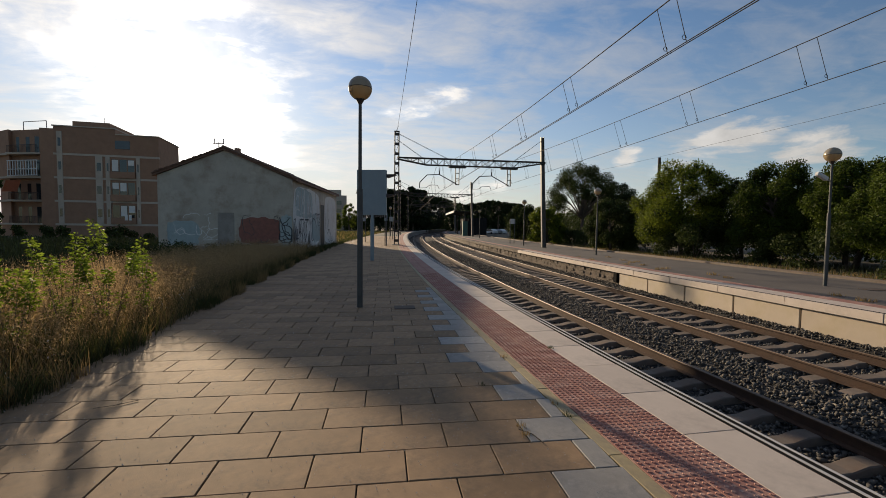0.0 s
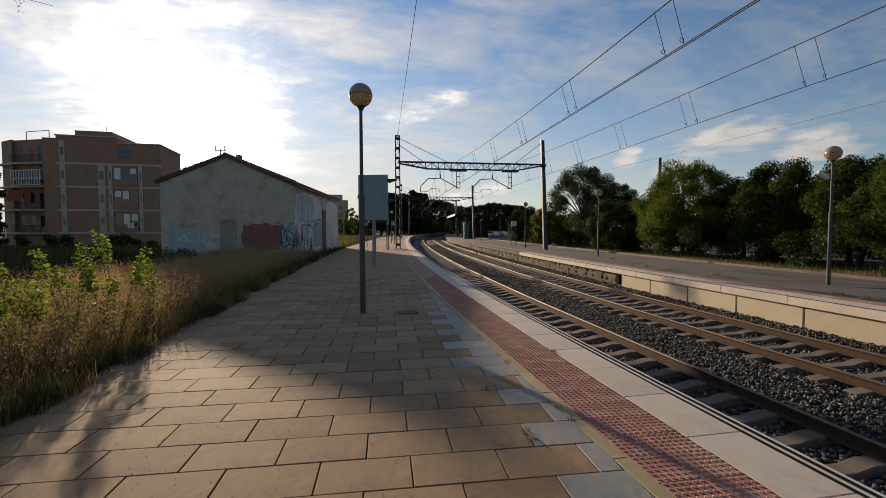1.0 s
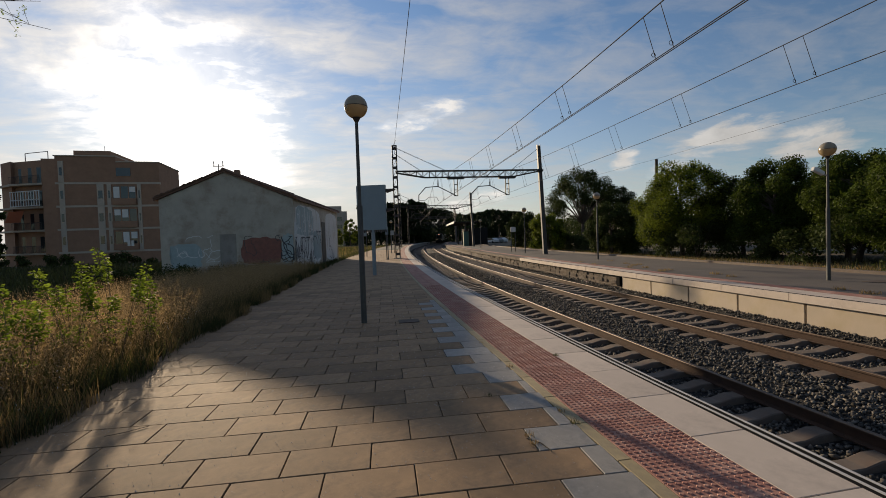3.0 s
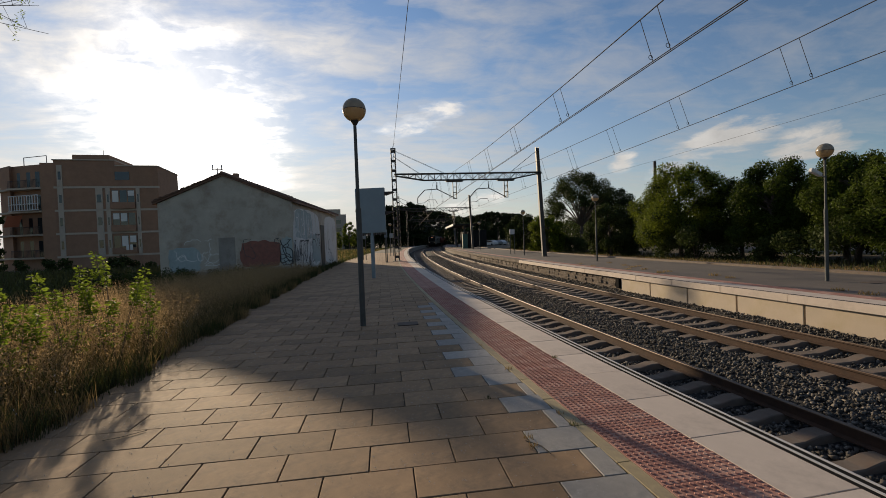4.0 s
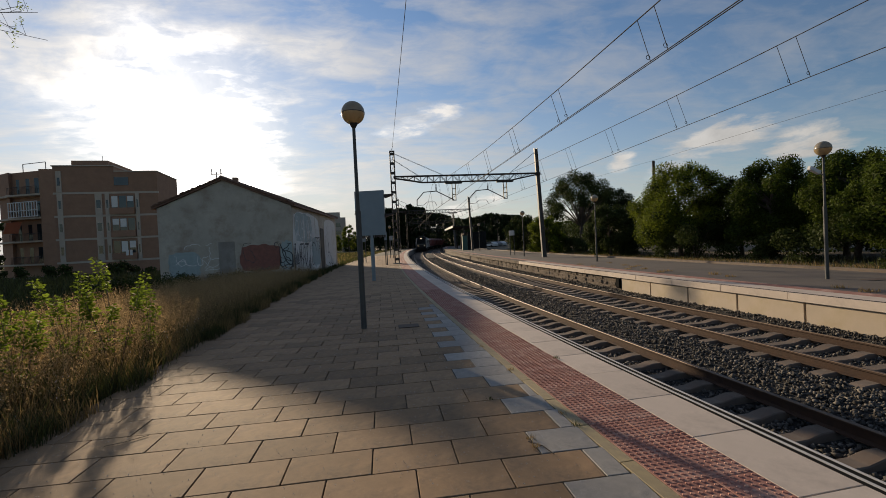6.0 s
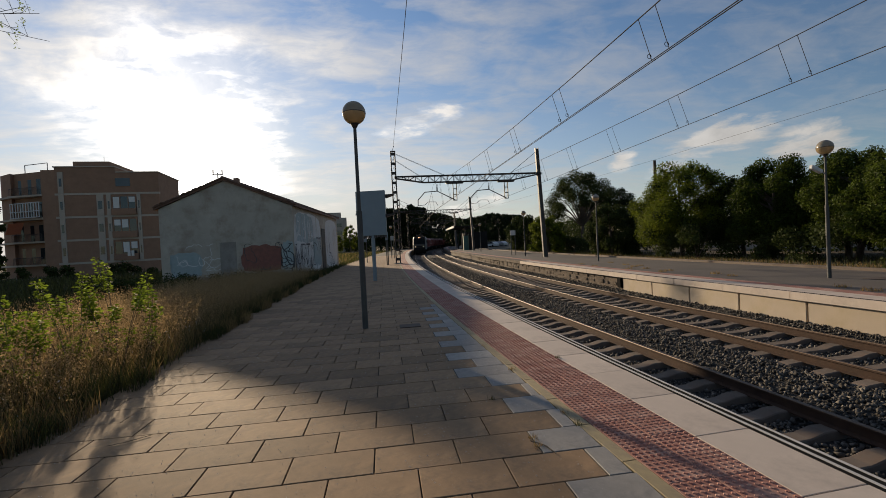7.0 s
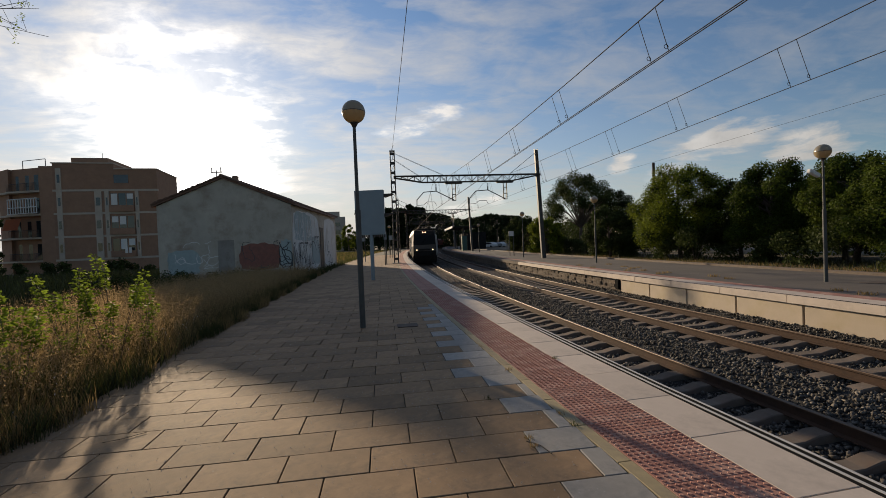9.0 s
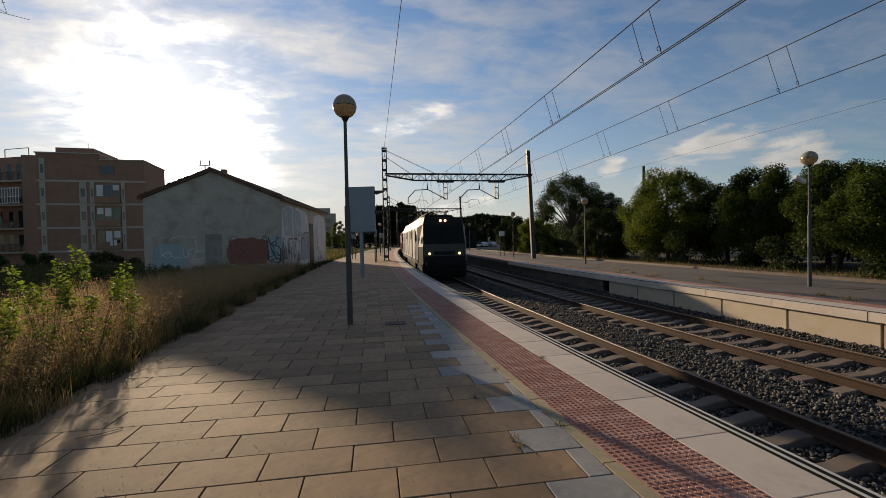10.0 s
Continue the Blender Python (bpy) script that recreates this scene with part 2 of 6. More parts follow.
M_SOIL = material("soil", (0.16, 0.125, 0.085), (0.085, 0.07, 0.045), 0.95, scale=0.7, fine=20, bump=0.8, depth=0.06, stain=(0.07, 0.08, 0.03), stain_scale=0.3)
M_STEEL = material("galvanised_steel", (0.30, 0.30, 0.30), (0.20, 0.20, 0.195), 0.55, 0.5, scale=5)
M_DARKSTEEL = material("dark_steel", (0.055, 0.052, 0.05), (0.033, 0.031, 0.029), 0.6, 0.3, scale=6, stain=(0.09, 0.05, 0.03), stain_scale=4)
M_POST = material("lamp_post_paint", (0.085, 0.088, 0.085), (0.055, 0.057, 0.055), 0.6, 0.1, scale=7)
M_MASTPALE = material("pale_mast_paint", (0.12, 0.112, 0.105), (0.07, 0.066, 0.062), 0.6, 0.1, scale=4, stain=(0.15, 0.135, 0.12), stain_scale=2)
M_WIRE = material("copper_wire", (0.035, 0.03, 0.03), (0.022, 0.02, 0.02), 0.9, 0.0)
M_LEAF = material("leaf_green", (0.165, 0.20, 0.02), (0.065, 0.09, 0.011), 0.55, scale=0.5, fine=5, bump=0, spec=0.08, vary=0.35, island=True, translucent=0.5)
M_LEAF_MID = material("leaf_mid_green", (0.085, 0.118, 0.016), (0.035, 0.052, 0.009), 0.55, scale=0.5, fine=5, bump=0, spec=0.08, vary=0.4, island=True, translucent=0.4)
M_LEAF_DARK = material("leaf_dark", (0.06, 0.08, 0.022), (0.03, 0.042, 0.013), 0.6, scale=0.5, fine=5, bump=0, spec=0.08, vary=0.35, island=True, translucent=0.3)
M_PINE = material("pine_needles", (0.03, 0.045, 0.016), (0.017, 0.026, 0.01), 0.7, scale=0.5, fine=5, bump=0, spec=0.08, vary=0.3, island=True, translucent=0.15)
M_SHRUB = material("sapling_leaf", (0.19, 0.25, 0.028), (0.11, 0.155, 0.02), 0.55, scale=2, fine=9, bump=0, spec=0.08, vary=0.3, island=True, translucent=0.6)
M_GRASS = material("dry_grass", (0.31, 0.215, 0.095), (0.19, 0.135, 0.055), 0.8, scale=0.9, fine=5, bump=0, vary=0.4, island=True, translucent=0.5)
M_GRASS_TIP = material("grass_seed_heads", (0.44, 0.31, 0.155), (0.28, 0.195, 0.10), 0.8, scale=0.9, fine=5, bump=0, vary=0.4, island=True, translucent=0.55)
M_GRASS_GREEN = material("green_weeds", (0.072, 0.08, 0.022), (0.04, 0.046, 0.014), 0.7, scale=0.9, fine=5, bump=0, vary=0.4, island=True, translucent=0.45)
M_BARK = material("bark", (0.13, 0.10, 0.075), (0.07, 0.055, 0.04), 0.9, scale=6, fine=40, bump=0.8, depth=0.03)
M_PLASTER = material("grimy_plaster", (0.60, 0.55, 0.46), (0.40, 0.355, 0.29), 0.9, scale=0.8, fine=25, bump=0.3, depth=0.015, stain=(0.33, 0.25, 0.19), stain_scale=0.9)
M_BRICK = material("brown_brick_wall", (0.36, 0.215, 0.14), (0.25, 0.15, 0.10), 0.9, scale=1.0, fine=40, vary=0.1)
M_BAND = material("pale_band", (0.52, 0.45, 0.37), (0.40, 0.35, 0.29), 0.85, scale=1.2)
M_ROOFTILE = material("roof_tile", (0.22, 0.12, 0.08), (0.13, 0.08, 0.055), 0.85, scale=2, fine=30, vary=0.2)
M_GLASS = material("window_glass", (0.03, 0.035, 0.04), (0.02, 0.022, 0.025), 0.08, scale=1, bump=0, spec=0.8)
M_SIGN = material("grey_blue_panel", (0.27, 0.32, 0.36), (0.21, 0.255, 0.285), 0.45, 0.2, scale=1.5, fine=60)
M_SCREEN = material("dark_windscreen", (0.012, 0.016, 0.015), (0.008, 0.01, 0.01), 0.35, scale=1, bump=0, spec=0.3)
M_WHITE = material("white_paint", (0.72, 0.72, 0.70), (0.6, 0.6, 0.58), 0.5, scale=2)
M_GLOBE = material("globe_plastic", (0.68, 0.54, 0.34), (0.57, 0.45, 0.28), 0.18, scale=3, bump=0, translucent=0.6)
M_GLOBE_CAP = material("globe_upper_shell", (0.43, 0.38, 0.29), (0.35, 0.31, 0.24), 0.22, scale=3, bump=0, translucent=0.3)
M_OLDWALL = material("old_masonry", (0.19, 0.145, 0.11), (0.10, 0.08, 0.062), 0.95, scale=3.0, fine=24, bump=0.9, depth=0.04, stain=(0.055, 0.047, 0.04), stain_scale=1.3)
M_GRAF_W = material("graffiti_white", (0.80, 0.80, 0.77), (0.64, 0.64, 0.62), 0.8, scale=5)
M_GRAF_B = material("graffiti_blue", (0.43, 0.51, 0.51), (0.32, 0.385, 0.385), 0.7, scale=5)
M_GRAF_R = material("graffiti_red", (0.34, 0.13, 0.095), (0.20, 0.09, 0.07), 0.7, scale=5)
M_GRAF_K = material("graffiti_black", (0.10, 0.10, 0.105), (0.06, 0.06, 0.062), 0.7, scale=5)
M_ORANGE = material("orange_awning", (0.52, 0.15, 0.05), (0.42, 0.12, 0.04), 0.8)
M_LOCO = material("loco_grey_white", (0.37, 0.345, 0.315), (0.28, 0.26, 0.235), 0.6, scale=1.2, fine=30, stain=(0.30, 0.27, 0.23), stain_scale=0.9)
M_LOCO_DARK = material("loco_dark_grey", (0.026, 0.026, 0.026), (0.016, 0.016, 0.016), 0.8, spec=0.15, scale=2)
M_UNDER = material("underframe_dirt", (0.026, 0.022, 0.019), (0.014, 0.012, 0.011), 0.95, spec=0.15, scale=4)
M_WAGON = material("wagon_red", (0.26, 0.055, 0.045), (0.17, 0.045, 0.035), 0.65, scale=1.5, fine=30, stain=(0.10, 0.05, 0.04), stain_scale=0.8)
M_GREEN = material("green_cabinet", (0.06, 0.14, 0.115), (0.045, 0.11, 0.09), 0.6)
M_TRUNKLIT = material("rust_cover", (0.09, 0.06, 0.045), (0.06, 0.045, 0.035), 0.8)
M_FRONT = material("loco_front_grey", (0.06, 0.058, 0.055), (0.038, 0.036, 0.034), 0.5, scale=3, stain=(0.06, 0.055, 0.05), stain_scale=2)
M_LIGHT_W = glowing("headlight_glow", (1.0, 0.72, 0.40), 1.7)
M_LIGHT_R = glowing("top_light_glow", (1.0, 0.52, 0.32), 2.6)


# ------------------------------------------------------------ mesh helpers
def link(name, bm, mat, parent=None, label="", smooth=False):
    me = bpy.data.meshes.new(name)
    bm.to_mesh(me)
    bm.free()
    for m in (mat if isinstance(mat, (list, tuple)) else [mat]):
        me.materials.append(m)
    if smooth:
        for p in me.polygons:
            p.use_smooth = True
    ob = new(name, me)
    ob.parent = parent
    if label:
        ob["label"] = label
    return ob


def part(name, bm, mat, parent, label="", smooth=False):
    return link(name, bm, mat, parent, label, smooth)


def raw(name, verts, faces, mat, parent=None):
    me = bpy.data.meshes.new(name)
    me.from_pydata([tuple(v) for v in verts], [], faces)
    me.materials.append(mat)
    ob = new(name, me)
    ob.parent = parent
    return ob


def quads(name, v4, mat, parent=None):
    """One mesh of loose four-cornered faces; v4: array (n, 4, 3)."""
    n = len(v4)
    me = bpy.data.meshes.new(name)
    me.vertices.add(n * 4)
    me.vertices.foreach_set("co", np.asarray(v4, dtype=np.float32).ravel())
    me.loops.add(n * 4)
    me.loops.foreach_set("vertex_index", np.arange(n * 4, dtype=np.int32))
    me.polygons.add(n)
    me.polygons.foreach_set("loop_start", np.arange(0, n * 4, 4, dtype=np.int32))
    me.update(calc_edges=True)
    me.materials.append(mat)
    ob = new(name, me)
    ob.parent = parent
    return ob


def thing(name, m, label, category, group="", kind=""):
    ob = new(name)
    ob.empty_display_size = 0.2
    ob.matrix_world = m
    return tagged(ob, label, category, group, kind)


def box(bm, x0, y0, z0, x1, y1, z1, bevel=0.0):
    r = bmesh.ops.create_cube(bm, size=1)
    vs = r["verts"]
    for v in vs:
        v.co = Vector(((x0 + x1) / 2 + v.co.x * (x1 - x0), (y0 + y1) / 2 + v.co.y * (y1 - y0), (z0 + z1) / 2 + v.co.z * (z1 - z0)))
    if bevel:
        es = {e for v in vs for e in v.link_edges}
        bmesh.ops.bevel(bm, geom=list(es), offset=bevel, segments=2, affect="EDGES", clamp_overlap=True)
    return bm


def boxed(*a, **k):
    return box(bmesh.new(), *a, **k)


def rod(bm, a, b, r, r2=None, n=8):
    a, b = Vector(a), Vector(b)
    d = b - a
    m = Matrix.Translation((a + b) / 2) @ d.to_track_quat("Z", "Y").to_matrix().to_4x4()
    bmesh.ops.create_cone(bm, cap_ends=True, segments=n, radius1=r, radius2=r if r2 is None else r2, depth=d.length, matrix=m)
    return bm


def pipe(bm, pts, r, n=6):
    for a, b in zip(pts, pts[1:]):
        rod(bm, a, b, r, n=n)
    return bm


def ball(bm, c, r, u=20, v=12, squash=1.0):
    bmesh.ops.create_uvsphere(bm, u_segments=u, v_segments=v, radius=r, matrix=Matrix.Translation(c) @ Matrix.Diagonal((1, 1, squash, 1)))
    return bm


def prism(bm, profile, y0, y1):
    """A profile of (x, z) points, counter-clockwise, drawn out along y."""
    a = [bm.verts.new((x, y0, z)) for x, z in profile]
    b = [bm.verts.new((x, y1, z)) for x, z in profile]
    n = len(profile)
    bm.faces.new(a)
    bm.faces.new(b[::-1])
    for i in range(n):
        bm.faces.new((a[(i + 1) % n], a[i], b[i], b[(i + 1) % n]))
    return bm


# ------------------------------------------------------------ the line of the railway
# the whole station lies on a right-hand curve that eases with distance:
# sideways run of the line, metres a metre, at places along y
LINE_Y = (-60, -6, 2, 6, 10, 16, 24, 34, 48, 64, 84, 330)
LINE_RUN = (-0.15, -0.0819, -0.0574, -0.0451, -0.0333, -0.0173, 0.0009, 0.0191, 0.0392, 0.0584, 0.0812, 0.52)
TABLE_Y = np.linspace(-60, 330, 3901)
TABLE_X = np.cumsum(np.interp(TABLE_Y, LINE_Y, LINE_RUN)) * 0.1
TABLE_X -= np.interp(28.06, TABLE_Y, TABLE_X)


def slope(y):
    return float(np.interp(y, LINE_Y, LINE_RUN))


def bend(y):
    """Sideways place of the line at y."""
    q = max(-60.0, min(y, 330.0))
    return float(np.interp(q, TABLE_Y, TABLE_X)) + (y - q) * slope(q)


def turn(y):
    """Heading of the line at y, degrees to the right of +y."""
    return math.degrees(math.atan(slope(y)))


YS = [-60, -30, -18, -12, -6, 0, 4, 8, 12, 16, 26, 34, 42, 50, 58, 66, 74, 82, 90, 100, 110, 120, 135, 150, 165, 180, 200, 220, 240, 265, 290, 330, 420]


def sweep(name, profile, mat, parent=None, ys=YS, closed=True, smooth=False):
    """A cross-section of (x, z) carried along the line."""
    verts, faces, n = [], [], len(profile)
    for y in ys:
        b = bend(y)
        verts += [(x + b, y, z) for x, z in profile]
    for i in range(len(ys) - 1):
        for j in range(n if closed else n - 1):
            k = (j + 1) % n
            faces.append((i * n + j, i * n + k, (i + 1) * n + k, (i + 1) * n + j))
    if closed:
        faces.append(tuple(range(n))[::-1])
        faces.append(tuple((len(ys) - 1) * n + j for j in range(n)))
    ob = raw(name, verts, faces, mat, parent)
    bm = bmesh.new()
    bm.from_mesh(ob.data)
    bmesh.ops.recalc_face_normals(bm, faces=bm.faces)
    bm.to_mesh(ob.data)
    bm.free()
    return ob


RAIL_Z, FAR_Z = -0.82, -0.143
EDGE, FAR_EDGE, FAR_BACK, PLAT_BACK = 2.32, 9.75, 15.8, -3.55
TRACKS = (4.09, 8.07)
WIRES = (4.27, 8.55)
GAUGE = 1.72

# ------------------------------------------------------------ ground and platforms
gy = [-400, -60, -20, 0, 20] + [y for y in YS if y > 20] + [700, 1500, 4000]
ground = sweep("ground", [(-4000, -0.6), (-60, -0.5), (-12, -0.35), (-3.75, -0.12), (1.6, -0.12), (1.7, -1.2), (10.2, -1.2), (10.3, -0.4), (17, -0.36), (60, -0.5), (4000, -0.6)],
               M_SOIL, ys=gy, closed=False)
tagged(ground, "brown soil with sparse weeds reaching the horizon", "ground", kind="structure")

PLAT_YS = [-30, -20, -10, -5, 0, 4, 8, 12, 16, 21, 26, 34, 42, 50, 58, 66, 74, 82, 90, 100, 110, 120, 135, 150, 165]
pave = sweep("pavement_near", [(PLAT_BACK, -0.3), (EDGE - 0.18, -0.3), (EDGE - 0.18, -0.022), (PLAT_BACK, -0.022)], M_JOINT, ys=PLAT_YS)
tagged(pave, "platform paved with brown slabs and a red tactile strip", "platform", kind="structure")
wall_near = sweep("platform_wall_near", [(EDGE - 0.3, -1.15), (EDGE - 0.12, -1.15), (EDGE - 0.12, -0.16), (EDGE - 0.3, -0.16)], M_CONC, ys=PLAT_YS)
tagged(wall_near, "concrete wall of the near platform", "wall", kind="structure")

far_plat = sweep("pavement_far", [(FAR_EDGE + 1.2, -0.6), (FAR_BACK, -0.6), (FAR_BACK, FAR_Z), (FAR_EDGE + 1.2, FAR_Z)], M_ASPHALT, ys=PLAT_YS)
tagged(far_plat, "worn grey asphalt platform with stains and weeds", "platform", kind="structure")
sweep("red_strip", [(FAR_EDGE + 0.75, -0.5), (FAR_EDGE + 1.2, -0.5), (FAR_EDGE + 1.2, FAR_Z + 0.004), (FAR_EDGE + 0.75, FAR_Z + 0.004)], M_RED, far_plat, ys=PLAT_YS)
sweep("kerb", [(FAR_BACK, -0.6), (FAR_BACK + 0.2, -0.6), (FAR_BACK + 0.2, FAR_Z + 0.10), (FAR_BACK, FAR_Z + 0.10)], M_SLEEPER, far_plat, ys=PLAT_YS)


def far_wall():
    w = thing("platform_wall_far", pose(0, 0, 0), "far platform wall of beige panels under a pale coping", "wall", kind="structure")

    def along(ob, x, y, z=0.0):
        ob.matrix_basis = pose(x + bend(y), y, z, 0, 0, -turn(y))

    # new panels up to y = 16.9, older rough masonry beyond; the pale coping goes on to y = 30
    panel = None
    y = 16.9
    while y > -12:
        if panel is None:
            bm = boxed(0, -0.952, -1.15, 0.10, 0.952, FAR_Z - 0.215, 0.01)
            panel = part("panel", bm, M_PANEL, w)
            ob = panel
        else:
            ob = new("panel", panel.data)
            ob.parent = w
        along(ob, FAR_EDGE + 0.08, y - 0.975)
        y -= 1.95
    sweep("backing", [(FAR_EDGE + 0.20, -1.15), (FAR_EDGE + 0.7, -1.15), (FAR_EDGE + 0.7, FAR_Z - 0.2), (FAR_EDGE + 0.20, FAR_Z - 0.2)], M_JOINT, w, ys=[-12, -6, 0, 4, 8, 12, 16.9])
    cop = None
    for i in range(21):
        y = 29.4 - i * 2.1
        if cop is None:
            cop = part("coping_slab", boxed(0, -1.047, -0.195, 0.75, 1.047, 0, 0.006), M_COPING, w)
            ob = cop
        else:
            ob = new("coping_slab", cop.data)
            ob.parent = w
        along(ob, FAR_EDGE + random.uniform(-.006, .006), y, FAR_Z + 0.004 + random.uniform(-.003, .003))
    beyond = [y for y in PLAT_YS if y > 31]
    sweep("old_wall", [(FAR_EDGE + 0.16, -1.15), (FAR_EDGE + 0.75, -1.15), (FAR_EDGE + 0.75, FAR_Z - 0.2), (FAR_EDGE + 0.16, FAR_Z - 0.2)], M_OLDWALL, w, ys=[16.95, 20, 24, 28] + beyond)
    sweep("old_coping", [(FAR_EDGE + 0.03, FAR_Z - 0.2), (FAR_EDGE + 0.75, FAR_Z - 0.2), (FAR_EDGE + 0.75, FAR_Z + 0.004), (FAR_EDGE + 0.03, FAR_Z + 0.004)], M_OLDWALL, w, ys=[30.46] + beyond)
    # uneven stones standing proud of the old masonry
    rs = random.Random(12)
    y = 17.2
    while y < 48:
        wd = rs.uniform(.25, .6)
        for z0 in (-.95, -.72, -.52):
            if rs.random() < .75:
                ob = part("stone", boxed(-rs.uniform(.01, .06), -wd / 2, z0, .1, wd / 2 - .02, z0 + rs.uniform(.13, .19), .025), M_OLDWALL, w)
                along(ob, FAR_EDGE + .16, y + rs.uniform(-.1, .1))
        y += wd + .03
    for x in (.05, .11):
        sweep("edge_groove", [(FAR_EDGE + x, FAR_Z + .001), (FAR_EDGE + x + .025, FAR_Z + .001), (FAR_EDGE + x + .025, FAR_Z + .0095), (FAR_EDGE + x, FAR_Z + .0095)], M_RUBBER, w, ys=[-12, -6, 0, 4, 8, 12, 16, 20, 25, 30])
    along(part("cable_box", boxed(-.06, -.15, -0.78, .14, .15, FAR_Z - 0.2, 0.03), M_RUBBER, w, "black cable box"), FAR_EDGE + .08, 17.1)


far_wall()


# ------------------------------------------------------------ tracks
def track(cx, name):
    tr = thing("railway_track", pose(0, 0, 0), "rusty steel rails on concrete sleepers in dark ballast", "track", "railway tracks", kind="structure")
    for s in (-1, 1):
        x = cx + s * GAUGE / 2
        z = RAIL_Z
        prof = [(x - .07, z - .17), (x + .07, z - .17), (x + .07, z - .155), (x + .012, z - .135), (x + .012, z - .045), (x + .036, z - .035), (x + .036, z - .008),
                (x - .036, z - .008), (x - .036, z - .035), (x - .012, z - .045), (x - .012, z - .135), (x - .07, z - .155)]
        rail = sweep("rail", prof, M_RAIL_SIDE, tr)
        sweep("rail_head", [(x - .036, z - .010), (x + .036, z - .010), (x + .030, z), (x - .030, z)], M_RAIL_TOP, rail)
    # sleeper: low waist in the middle, raised seats under the rails
    bm = bmesh.new()
    xs = [-1.28, -1.2, -.95, -.62, -.4, .4, .62, .95, 1.2, 1.28]
    zs = [-.03, .0, .015, .015, -.035, -.035, .015, .015, .0, -.03]
    rings = []
    for x, z in zip(xs, zs):
        rings.append([bm.verts.new((x, y, zz)) for y, zz in ((-.15, -.2), (-.115, z - .012), (-.10, z), (.10, z), (.115, z - .012), (.15, -.2))])
    for a, b in zip(rings, rings[1:]):
        for i in range(5):
            bm.faces.new((a[i], b[i], b[i + 1], a[i + 1]))
    bm.faces.new(rings[0])
    bm.faces.new(rings[-1][::-1])
    bmesh.ops.recalc_face_normals(bm, faces=bm.faces)
    proto = None
    allv, allf = [], []
    k = 0
    y = -6.0
    while y < 160:
        b = bend(y)
        if k < 150:
            if proto is None:
                proto = part("sleeper", bm, M_SLEEPER, tr)
                ob = proto
            else:
                ob = new("sleeper", proto.data)
                ob.parent = tr
            ob.location = (cx + b, y, RAIL_Z - 0.175 + random.uniform(-.006, .006))
            ob.rotation_euler = (0, 0, random.uniform(-.012, .012) - radians(turn(y)))
        else:
            o = len(allv)
            for v in proto.data.vertices:
                allv.append((v.co.x + cx + b, v.co.y + y, v.co.z + RAIL_Z - 0.175))
            for p in proto.data.polygons:
                allf.append(tuple(i + o for i in p.vertices))
        k += 1
        y += 0.62
    tagged(raw("sleepers_beyond", allv, allf, M_SLEEPER, tr), kind="stuff")
    return tr


for cx, nm in zip(TRACKS, ("near", "far")):
    track(cx, nm)


